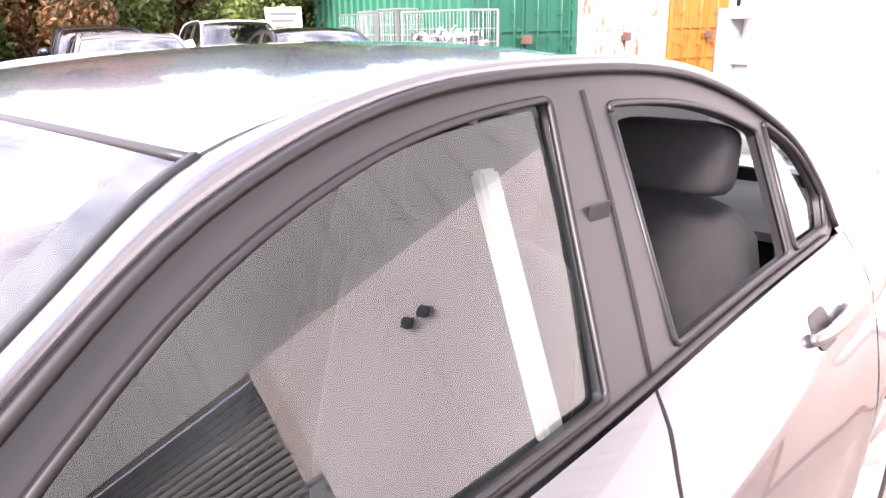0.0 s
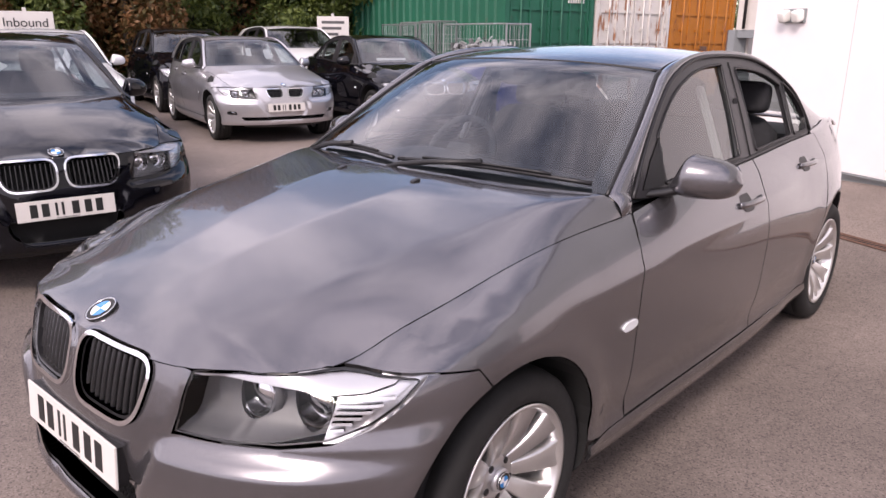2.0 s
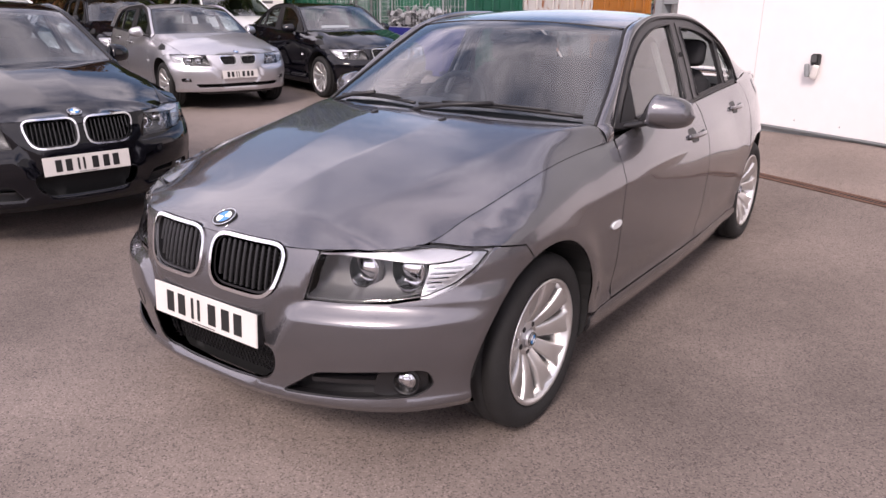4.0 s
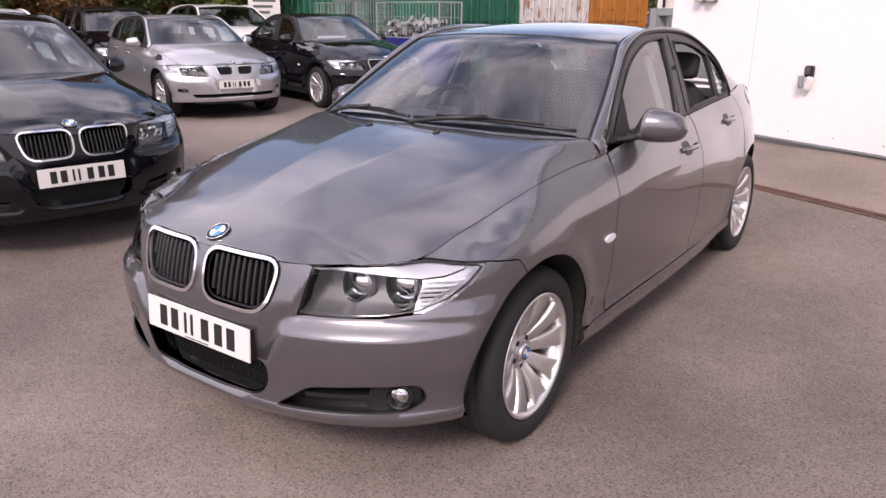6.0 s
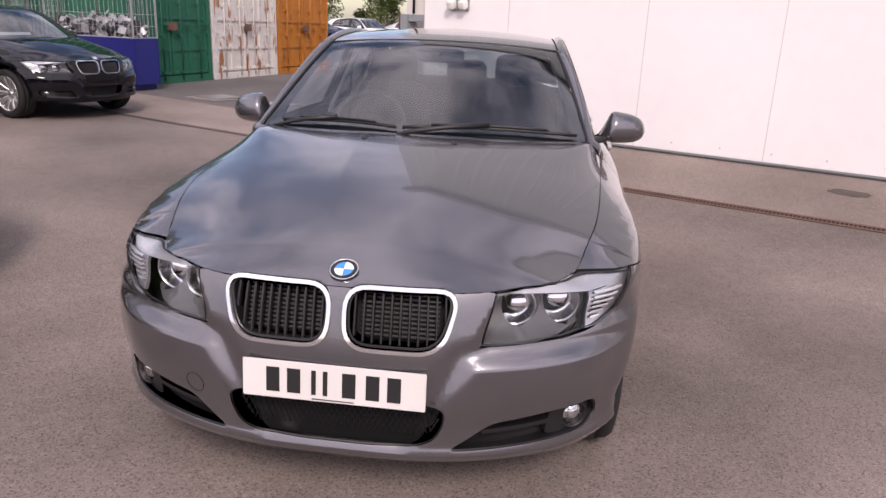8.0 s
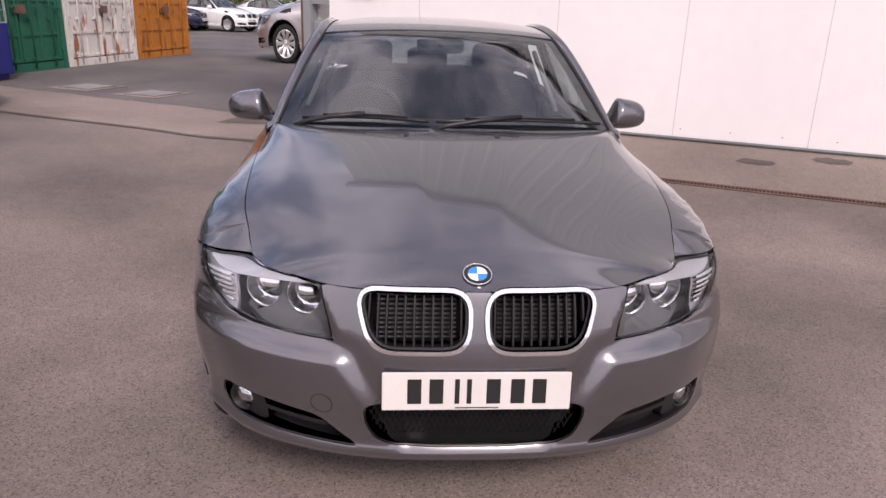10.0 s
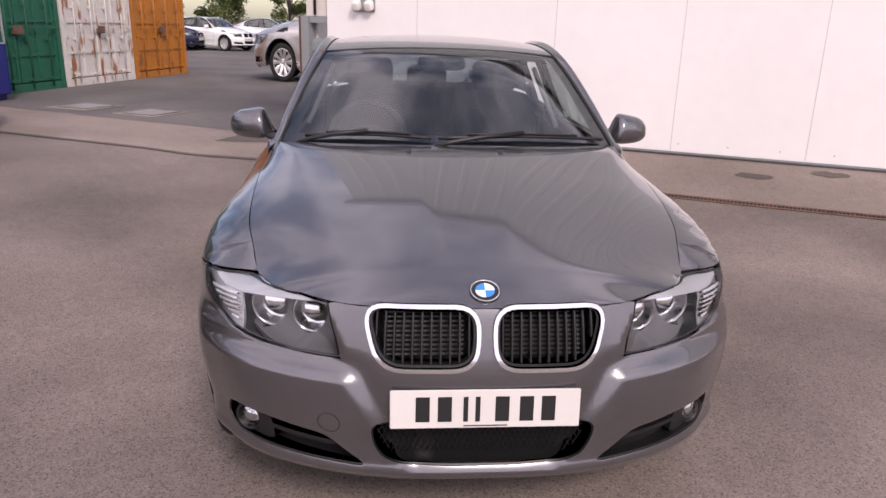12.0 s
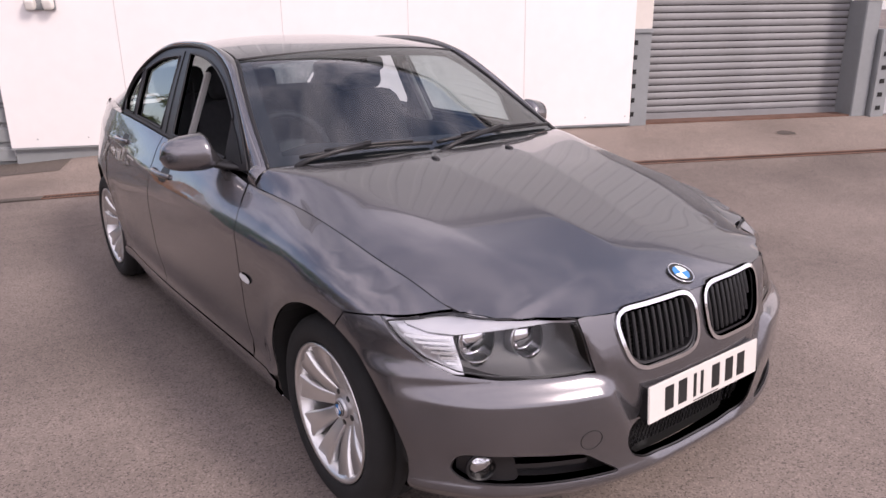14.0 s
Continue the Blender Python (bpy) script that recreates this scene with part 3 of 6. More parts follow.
def car(name, label, paint, at=(0, 0, 0), turn=0, scale=(1, 1, 1), hatch=False, fine=False, open_windows=(), group="", spokes=10, plate_bars=7, small_nose=False):
    """A car with its panels, glass, lamps, wheels and cabin."""
    body = thing(name, label, "car", group, at, turn)
    if scale != (1, 1, 1):
        body.scale = scale
    res = 0.03 if fine else 0.075
    gap = 0.0022 if fine else 0.003

    def both(nm, poly, fn, material, lab="", holes=(), depth=0.012, r=res, off=0.0, parents=(body, body)):
        made = []
        for s, par in zip((1, -1), parents):
            f = (lambda a, b, o=0.0: fn(a, b, o)) if s > 0 else (lambda a, b, o=0.0: Vector((-1, 1, 1)) * fn(a, b, o))
            made.append(panel(nm, poly, f, hub_body, material, par, r, holes, depth, lab, off))
        return made

    # dark inner shell behind the joints, with round wheel openings
    y_fr, y_re = ARCH_Y, AXLE
    shell = [(uy(-0.12), SHOULDER_Z(-0.12) - 0.03)] + [(uy(y), SHOULDER_Z(y) - 0.012) for y in np.arange(0.0, 3.3, 0.2)]
    shell += [(uy(3.4), 0.85), (uy(3.6), 0.62), (U_END, 0.6), (U_END, 0.25), (uy(3.2), 0.22)]
    shell += [(uy(p[0]), p[1]) for p in arc(y_re, WHEEL_R, ARCH + 0.004, -4, 184)] + [(uy(2.3), 0.27), (uy(0.5), 0.27)]
    shell += [(uy(p[0]), p[1]) for p in arc(y_fr, ARCH_Z, ARCH_F + 0.004, -4, 150)]
    both("inner_shell", shell, lambda a, b, o: skin(a, b, o), GAPM, off=-0.016, depth=0, r=0.09)

    # front bumper with its openings
    half = [(0, 0.258), (ux(0.3), 0.258), (ux(0.6), 0.258), (uy(-0.384), 0.25)]
    half += [(uy(p[0]), p[1]) for p in arc(ARCH_Y, ARCH_Z, ARCH_F, 193, 109)]
    half += [(uy(-0.2), 0.735), (ux(0.843), 0.752)]
    half += [(ux(x), z) for x, z in ((0.822, 0.697), (0.792, 0.653), (0.738, 0.621), (0.65, 0.606), (0.53, 0.603), (0.401, 0.602), (0.446, 0.7515 - gap), (0.43, NOSE_Z - gap), (0.3, NOSE_Z - gap), (0, NOSE_Z - gap))]
    full = half + flip(half[1:-1])
    kid = to_u(KIDNEY_SMALL if small_nose else KIDNEY)
    side_m = to_u(SIDE_MOUTH_SMALL if small_nose else SIDE_MOUTH if fine else SIDE_MOUTH_FAR)
    mouth = to_u(MOUTH_WIDE if small_nose else MOUTH)
    bumper = panel("front_bumper", full, skin, hub_body, paint, body, 0.015 if fine else 0.05, [kid, flip(kid), mouth, side_m, flip(side_m)], 0.014, "painted front bumper with three lower openings")
    lipp = [(0, 0.22), (ux(0.4), 0.22), (ux(0.58), 0.225), (ux(0.58), 0.256), (ux(0.4), 0.256), (0, 0.256)]
    panel("under_lip", lipp[:-1] + [(0, 0.256)] + flip(lipp[1:-1]), skin, hub_body, TRIM, body, 0.06, off=-0.04)

    # bonnet
    edge = [(TOP_X(y) - gap, y) for y in np.arange(TRI_Y + 0.02, 0.58, 0.06)]
    edge.append((TOP_X(0.602) - gap, 0.602))
    fr = [(x, hood_front(x) - 0.003) for x in np.linspace(0.0, TRI_X - 0.004, 16)]
    bk = [(x, hood_back(x)) for x in np.linspace(TOP_X(0.60) - 0.012, 0, 18)]
    bon = fr + edge + bk
    bon = bon + [(-x, y) for x, y in bon[-2:0:-1]]
    panel("bonnet", bon, hood, lambda q: q - Vector((0, 0, 1)), paint, body, 0.016 if fine else 0.06, (), 0.012, "painted bonnet with two raised creases")

    # wings, doors, quarters, sills
    fen = [(uy(y), SHOULDER_Z(y) - gap * 0.05) for y in np.arange(-0.50, 0.66, 0.05)] + [(uy(0.655), 0.932), (uy(0.628), 0.915), (uy(0.590), 0.882), (uy(0.560), 0.83), (uy(0.550), 0.75), (uy(0.549), 0.6), (uy(0.552), 0.45), (uy(0.557), 0.302), (uy(0.40), 0.302)]
    fen += [(uy(p[0]), p[1]) for p in arc(ARCH_Y, ARCH_Z, ARCH_F, -2, 108, 22)] + [(uy(-0.2), 0.7395), (ux(0.843), 0.7565), (ux(0.80), 0.759), (ux(0.73), 0.758)]
    both("front_wing", fen, lambda a, b, o: skin(a, b, o), paint)
    belt = [(uy(y), SHOULDER_Z(y)) for y in np.arange(0.75, 1.56, 0.1)]
    fd = [(uy(0.668), 0.933)] + belt + [(uy(1.65), SHOULDER_Z(1.65)), (uy(1.716), SHOULDER_Z(1.716)), (uy(1.690), 0.945), (uy(1.655), 0.912), (uy(1.614), 0.86), (uy(1.604), 0.76), (uy(1.60), 0.6), (uy(1.595), 0.5), (uy(1.58), 0.306), (uy(0.563), 0.306), (uy(0.558), 0.45), (uy(0.555), 0.6), (uy(0.556), 0.75), (uy(0.566), 0.83), (uy(0.596), 0.880), (uy(0.634), 0.912)]
    door_f = both("front_door", fd, lambda a, b, o: skin(a, b, o), paint)
    rd = [(uy(y), SHOULDER_Z(y)) for y in np.arange(1.724, 2.56, 0.1)] + [(uy(2.60), SHOULDER_Z(2.6)), (uy(2.64), 0.93), (uy(2.62), 0.82), (uy(2.52), 0.70)]
    rd += [(uy(p[0]), p[1]) for p in arc(AXLE, WHEEL_R, ARCH + 0.03, 140, 172, 6)] + [(uy(2.345), 0.306), (uy(1.587), 0.306), (uy(1.602), 0.5), (uy(1.607), 0.6), (uy(1.611), 0.76), (uy(1.621), 0.857), (uy(1.662), 0.907), (uy(1.697), 0.940)]
    door_r = both("rear_door", rd, lambda a, b, o: skin(a, b, o), paint)
    q = [(uy(2.607), SHOULDER_Z(2.6))] + [(uy(y), SHOULDER_Z(y)) for y in np.arange(2.7, 3.45, 0.1)] + [(uy(3.5), 0.92), (uy(3.48), 0.6), (uy(3.15), 0.56)]
    q += [(uy(p[0]), p[1]) for p in arc(AXLE, WHEEL_R, ARCH, 40, 178, 24)] + [(uy(2.352), 0.306)]
    q += [(uy(p[0]), p[1]) for p in arc(AXLE, WHEEL_R, ARCH + 0.024, 172, 140, 6)] + [(uy(2.527), 0.69), (uy(2.627), 0.815), (uy(2.647), 0.925)]
    both("rear_quarter", q, lambda a, b, o: skin(a, b, o), paint)
    rb = [(uy(3.153), 0.555), (uy(3.477), 0.595), (uy(3.50), 0.66), (U_END, 0.66), (U_END, 0.2), (uy(3.4), 0.2), (uy(3.135), 0.24)] + [(uy(p[0]), p[1]) for p in arc(AXLE, WHEEL_R, ARCH, -8, 38, 8)][:]
    both("rear_bumper", rb, lambda a, b, o: skin(a, b, o), paint)
    tl = [(uy(3.503), 0.665), (uy(3.503), 0.92), (uy(3.6), 0.90), (U_END - 0.3, 0.90), (U_END - 0.3, 0.665)]
    both("tail_lamp", tl, lambda a, b, o: skin(a, b, o), mat_tail, "red tail lamp")
    sl = [(uy(0.335), 0.298), (uy(2.355), 0.302), (uy(2.40), 0.24), (uy(2.38), 0.19), (uy(0.40), 0.19), (uy(0.35), 0.235)]
    both("sill", sl, lambda a, b, o: skin(a, b, o), paint)

    # bonnet lid, boot, roof, glass
    side_line, roof_line, mid_line = (HATCH_SIDE, HATCH_ROOF, HATCH_MID) if hatch else (SIDE_LINE, ROOF_LINE, MID_LINE)
    ra, rm = spline(roof_line), spline(mid_line)
    rs = spline([glass_side(y, z) for y, z in side_line])

    def crown(t0, t1, flat=2.2, yb=2.0, lift=0.0, inset=0.0):
        def f(s, t):
            s = s * 2 - 1
            k = t0 + (t1 - t0) * t
            a, m = ra(k), rm(k)
            w = abs(s)
            return Vector((s * (a.x - inset), m.y + (a.y - m.y) * w**yb, m.z + (a.z - m.z) * w**flat + lift))
        return f

    nx, ny = (36, 24) if fine else (14, 8)
    sheet("roof", crown(0.3, 0.7), nx, ny, paint, body, 0, "painted roof panel")
    sheet("headlining", crown(0.3, 0.7, lift=-0.035, inset=0.03), 12, 8, HEADLINER, body)
    sheet("windscreen", crown(0.002, 0.297, 2.2, 2.2, 0.002, 0.012), nx, ny, WSHIELD, body, 0, "tinted laminated windscreen")
    sheet("rear_window", crown(0.705, 0.985, 2.2, 2.2, 0.0, 0.02), 16, 10, REARGLASS, body)
    hd = crown(0.298, 0.302)
    part("header_seal", tube([hd(k / 30, 0) for k in range(31)], 0.006, 6), TRIM, body, "", 60)
    # dark printed borders of the windscreen
    ws = crown(0.002, 0.297, 2.2, 2.2, -0.002, 0.012)
    sheet("screen_border", lambda s, t: ws(s, 0.075 * t), 24, 3, TRIM, body)
    sheet("screen_border", lambda s, t: ws(s, 0.945 + 0.055 * t), 24, 3, TRIM, body)
    for a in (0, 0.962):
        sheet("screen_border", lambda s, t: ws(a + 0.038 * s, t), 3, 16, TRIM, body)

    def rail(sgn):
        def f(s, t):
            a, b = ra(t), rs(t)
            p = a + (b - a) * s
            out = Vector((0.55, 0, 0.83))
            p = p + out * (0.022 * math.sin(math.pi * s) ** 0.7 if 0 < s < 1 else 0)
            return Vector((sgn * p.x, p.y, p.z))
        return f

    for sgn in (1, -1):
        part("roof_seam", tube([Vector((sgn, 1, 1)) * (ra(0.3 + 0.4 * k / 24) + Vector((-0.002, 0, 0.0))) for k in range(25)], 0.0045, 5), GAPM, body, "", 60)
        part("screen_seal", tube([Vector((sgn, 1, 1)) * (ra(0.30 * k / 20) + Vector((-0.004, -0.002, 0.001))) for k in range(21)], 0.007, 6), TRIM, body, "", 60)
        part("frame_seal", tube([Vector((sgn, 1, 1)) * (rs(k / 48) + Vector((0.006, 0, 0.0))) for k in range(49)], 0.0075, 6), TRIM, body, "", 60)
        p1, p2 = Vector((TOP_X(0.606) - 0.001, 0.606, TOP_Z(0.606))), skin(uy(0.664), 0.934)

        def pillar_base(s, t):
            e = ra(0).lerp(rs(0), t)
            q = p1.lerp(p2, t)
            if 0 < t < 1:
                e = e + Vector((0.55, 0, 0.83)) * 0.022 * math.sin(math.pi * t) ** 0.7
            o = e.lerp(q, s) + Vector((0.016, 0, 0.010)) * math.sin(math.pi * s) * math.sin(math.pi * (0.25 + 0.7 * t))
            return Vector((sgn * o.x, o.y, o.z))
        sheet("pillar_base", pillar_base, 8, 8, paint, body)
        if fine:
            # pale tube puts the bright highlight along this joint into colour
            part("pillar_joint_glint", tube([Vector((sgn, 1, 1)) * v for v in (Vector((0.716, 0.612, 0.992)), Vector((0.735, 0.606, 0.975)), Vector((0.752, 0.600, 0.952)), Vector((0.762, 0.598, 0.930)))], 0.0024, 6), PLATE, body, "pale line painted for the highlight along the joint at the screen pillar's foot", 60)
            part("door_joint", tube([Vector((sgn, 1, 1)) * glass_side(1.732 + 0.044 * k / 8, 0.985 + 0.375 * k / 8, 0.001) for k in range(9)], 0.0035, 5), GAPM, body, "", 60)
        sheet("roof_rail", rail(sgn), 8, 60 if fine else 24, paint, body, 0.0, "painted screen pillar and roof rail")
    # foot of the rear pillar
    yb0 = side_line[-1][0]
    for sgn in (1, -1):
        def foot(s, t):
            e = rs(1).lerp(ra(1), t)
            y = yb0 + (roof_line[-1][1] - yb0) * t
            q = skin(uy(y), SHOULDER_Z(y))
            p = e.lerp(q, s)
            return Vector((sgn * p.x, p.y, p.z))
        sheet("pillar_foot", foot, 3, 8, paint, body)
    # boot lid or tailgate
    end = roof_line[-1]

    def boot(s, t):
        s = s * 2 - 1
        y = end[1] - 0.02 + (3.66 - end[1]) * t + 0.06 * (1 - s * s)
        yc = min(3.45, y)
        return Vector((s * (TOP_X(yc) - 0.004), y, TOP_Z(yc) - 0.012 + 0.014 * (1 - abs(s) ** 3) - 0.05 * t**6))

    if not hatch:
        sheet("boot_lid", boot, 16, 10, paint, body, -0.01, "painted boot lid")
    sheet("rear_panel", lambda s, t: skin(U_END - 0.6 + 0.6 * s, 0.66 + 0.27 * t, -0.004), 12, 4, paint, body)
    sheet("rear_panel", lambda s, t: Vector((-1, 1, 1)) * skin(U_END - 0.6 + 0.6 * s, 0.66 + 0.27 * t, -0.004), 12, 4, paint, body)

    # side windows: dark frames with three panes each side
    outer = [(y, z) for y, z in [tuple(spline([(a, b) for a, b in side_line])(k / 40)) for k in range(41)]]
    yend = side_line[-1][0]
    low = [(y, TOP_Z(y) - 0.004) for y in np.arange(yend - 0.04, 0.76, -0.12)]
    dlo = outer + low
    top = spline([(a, b) for a, b in side_line])

    def ztop(y):
        return float(np.interp(y, [top(k / 60).x for k in range(61)], [top(k / 60).y for k in range(61)]))

    def pane(y0, y1, lean0=0.0, lean1=0.0, n=10, drop0=0.05, drop1=0.05):
        up, dn = [], []
        for k in range(n + 1):
            y = y0 + (y1 - y0) * k / n
            dn.append((y, TOP_Z(y) + 0.022))
            lean = lean0 + (lean1 - lean0) * k / n
            yy = y + lean
            up.append((yy, max(TOP_Z(yy) + 0.03, ztop(yy) - drop0 - (drop1 - drop0) * k / n)))
        return rounded(up + dn[::-1], 0.012, 2)

    yq = 2.335 if not hatch else 2.40
    p1, p2 = pane(0.93, 1.62, 0.03, 0.07, 14, 0.05, 0.034), pane(1.817, yq - 0.043, 0.012, 0.015)
    p3 = pane(yq, yend - 0.055, 0.012, 0.028, 8, 0.022, 0.012)
    sail = rounded([(0.775, 0.985), (0.915, 0.982), (0.928, 1.0), (0.956, 1.128), (0.868, 1.068)], 0.008, 2)
    both("mirror_sail", sail, glass_side, SAIL, "matt black corner panel behind the door mirror", (), 0.004, 0.06, 0.0035)
    for s in (1, -1):
        for pl in (p1, p2, p3):
            lp = [glass_side(y, z, 0.001) for y, z in pl]
            part("pane_seal", tube([Vector((s, 1, 1)) * v for v in lp + lp[:1]], 0.006, 5), TRIM, body, "", 60)
    both("window_frame", dlo, glass_side, FRAME, "satin black window frame", [p1, p2, p3], 0.02, 0.05 if fine else 0.1, parents=(body, body))
    for i, (nm, pl) in enumerate((("front_window", p1), ("rear_side_window", p2), ("quarter_window", p3))):
        for s in (1, -1):
            if (nm, s) in open_windows:
                continue
            f = (lambda a, b, o=0.0: glass_side(a, b, o)) if s > 0 else (lambda a, b, o=0.0: Vector((-1, 1, 1)) * glass_side(a, b, o))
            panel(nm, pl, f, hub_body, GLASS, body, 0.12, (), 0, "", -0.012)
    # belt strip
    for s in (1, -1):
        bm = bmesh.new()
        pts = [glass_side(y, TOP_Z(y) + 0.006, 0.004) for y in np.arange(0.90, yend - 0.02, 0.1)]
        part("belt_strip", tube([(s * p.x, p.y, p.z) for p in pts], 0.0075, 6), TRIM, body, "", 60)

    # kidney grilles
    ktrim = CHROME
    for s in (1, -1):
        g = new("grille")
        g.parent = body
        sign = Vector((s, 1, 1))
        inner, inner2 = offset_poly(kid, 0.0112), offset_poly(kid, 0.0185)
        f = lambda a, b, o=0.0: sign * skin(a, b, o)
        panel("grille_surround", kid, f, hub_body, ktrim, g, 0.03, [inner], 0.03, "bright chrome grille surround", 0.009)
        panel("grille_lining", inner, f, hub_body, TRIM, g, 0.05, [inner2], 0.04, "", -0.004)
        us = [p[0] for p in inner]
        n = 11
        for i in range(n):
            u = min(us) + (max(us) - min(us)) * (i + 0.7) / (n + 0.4)
            cut = [p for p in dense(inner, 0.004) if abs(p[0] - u) < 0.004]
            if len(cut) < 2:
                continue
            z0, z1 = min(p[1] for p in cut), max(p[1] for p in cut)
            bm = bmesh.new()
            rows = []
            for k in range(6):
                z = z0 + (z1 - z0) * k / 5
                a, b, c, d = f(u - 0.0028, z, -0.014), f(u + 0.0028, z, -0.014), f(u + 0.003, z, -0.04), f(u - 0.003, z, -0.04)
                rows.append([bm.verts.new(v) for v in (a, b, c, d)])
            for a, b in zip(rows, rows[1:]):
                for k in range(4):
                    bm.faces.new((a[k], a[(k + 1) % 4], b[(k + 1) % 4], b[k]))
            part("slat", bm, SLAT, g, "", 40)
        panel("grille_back", kid, f, hub_body, GAPM, g, 0.06, (), 0, "", -0.085)
        if fine:
            for k in range(11):
                z = 0.612 + 0.0125 * k
                part("shutter_blade", box(min(us) + 0.03, skin(ux(0.18), z).y + 0.05, z, max(us) - 0.05, skin(ux(0.18), z).y + 0.054, z + 0.005, m=Matrix.Diagonal((s, 1, 1, 1))), LAMPG, g)

    # lower openings
    panel("centre_duct", mouth, skin, hub_body, TRIM, body, 0.04, [offset_poly(mouth, 0.004)], 0.085, "", -0.004)
    panel("centre_back", offset_poly(mouth, -0.03), skin, hub_body, GAPM, body, 0.05, (), 0, "", -0.075)
    if fine:
        bm = bmesh.new()
        for r in range(7):
            z = 0.322 + 0.016 * r
            for k in range(34):
                x = -0.29 + 0.0172 * k + (0.0086 if r % 2 else 0)
                if inside((ux(x), z), mouth):
                    y = skin(ux(x), z, -0.045).y
                    for dx in (-0.0062, 0.0062):
                        box(x - 0.0012, y, z - 0.0085, x + 0.0012, y + 0.004, z + 0.0085, 0, bm, Matrix.Translation((x, y, z)) @ Matrix.Rotation(math.copysign(0.55, dx), 4, "Y") @ Matrix.Translation((-x + dx * 0.0, -y, -z)))
        tagged(part("mesh_grid", bm, TRIM, body, "black honeycomb air intake mesh"), kind="stuff")
    for s in (1, -1):
        sign = Vector((s, 1, 1))
        f = lambda a, b, o=0.0: sign * skin(a, b, o)
        panel("intake_duct", side_m, f, hub_body, TRIM, body, 0.04, [offset_poly(side_m, 0.004)], 0.07, "", -0.004)
        panel("intake_back", offset_poly(side_m, -0.015), f, hub_body, TRIM, body, 0.05, (), 0, "", -0.06)
        bar = [(ux(x), z) for x, z in ((0.66, 0.396), (0.73, 0.40), (0.73, 0.393), (0.66, 0.389))] if small_nose else [(ux(x), z) for x, z in ((0.42, 0.352), (0.61, 0.362), (0.61, 0.348), (0.42, 0.338))]
        panel("intake_bar", bar, f, hub_body, TRIM, body, 0.03, (), 0.03, "", -0.02)
        fog = new("fog_lamp")
        fog.parent = body
        fz = 0.42 if small_nose else 0.355
        c = f(ux(0.686), fz, -0.016)
        n = (f(ux(0.686), fz, 0.1) - f(ux(0.686), fz, 0)).normalized()
        n = (n + Vector((0, -0.6, 0))).normalized()
        m = Matrix.Translation(c) @ n.to_track_quat("Z", "Y").to_matrix().to_4x4()
        pod = rounded([(ux(0.60), 0.312), (ux(0.615), 0.39), (ux(0.735), 0.40), (ux(0.742), 0.335), (ux(0.70), 0.305)], 0.02)
        hole = [(ux(0.686) + 0.041 * math.cos(a * 0.4189), 0.355 + 0.036 * math.sin(a * 0.4189)) for a in range(15)]
        if not small_nose:
            panel("fog_pod", pod, f, hub_body, TRIM, fog, 0.03, [hole], 0.04, "", -0.022)
        part("reflector", turned([(0.042, 0.0), (0.040, -0.02), (0.022, -0.04), (0.01, -0.042)], 24, m), REFL, fog, "", 60)
        part("fog_rim", turned([(0.038, -0.008), (0.044, -0.004), (0.044, 0.004), (0.036, 0.002)], 24, m, close=True), TRIM, fog, "", 40)
        part("fog_lens", turned([(0.040, 0.0), (0.03, 0.006), (0.012, 0.009)], 24, m), LENS, fog, "", 60)

    if fine:
        c = skin(-ux(0.425), 0.425, 0.0008)
        ring = [skin(-ux(0.425 + 0.030 * math.cos(a * 0.2618)), 0.425 + 0.030 * math.sin(a * 0.2618), 0.0006) for a in range(25)]
        part("tow_eye_cover", tube(ring, 0.0009, 5), GAPM, body, "round joint of the tow eye cover", 60)
    # headlamps
    lamp_u = to_u(LAMP)
    for s in (1, -1):
        sign = Vector((s, 1, 1))
        f = lambda a, b, o=0.0: sign * skin(a, b, o)
        h = new("headlamp")
        h.parent = body
        panel("lamp_seal", lamp_u, f, hub_body, TRIM, h, 0.04, [offset_poly(lamp_u, 0.003)], 0.006, "", 0.0005)
        inn = offset_poly(lamp_u, 0.002)
        panel("lamp_glass", inn, f, hub_body, LENS, h, 0.03 if fine else 0.07, (), 0, "clear lamp cover", 0.003)
        rings = []
        for x, z, r in ((0.553, 0.671, 0.058), (0.700, 0.672, 0.066)):
            c = f(ux(x), z, -0.095)
            m = Matrix.Translation(c) @ Vector((s * 0.14, -1, 0.06)).to_track_quat("Z", "Y").to_matrix().to_4x4()
            seg = 28 if fine else 14
            part("lamp_ring", turned([(r * 0.99, -0.004), (r * 1.03, 0.008), (r * 1.02, 0.014), (r * 0.96, 0.014), (r * 0.95, -0.006)], seg, m, close=True), LREFL, h, "bright ring round the lamp bowl", 50)
            part("lamp_bezel", turned([(r * 1.02, 0.004), (r * 1.10, 0.001), (r * 1.20, -0.010)], seg, m), LAMPG, h, "dark collar round the lamp ring", 50)
            if fine:
                part("inner_ring", turned([(r * 0.80, -0.022), (r * 0.83, -0.012), (r * 0.80, -0.009), (r * 0.77, -0.014)], seg, m, close=True), LREFL, h, "thin bright inner ring", 50)
            bm = turned([(r * 0.95, 0.006), (r * 0.92, -0.012), (r * 0.82, -0.028), (r * 0.62, -0.044), (r * 0.36, -0.054), (r * 0.20, -0.056)], seg, m)
            bm.verts.ensure_lookup_table()
            back = m.to_3x3() @ Vector((0, 0, -0.0045))
            for k, v in enumerate(bm.verts):
                if k % 2 and k >= seg:
                    v.co += back
            part("reflector", bm, LREFL, h, "fluted silver lamp bowl", 3)
            part("bulb", turned([(0.012, -0.055), (0.012, -0.036), (0.006, -0.030)], 12, m), LAMPG, h, "", 50)
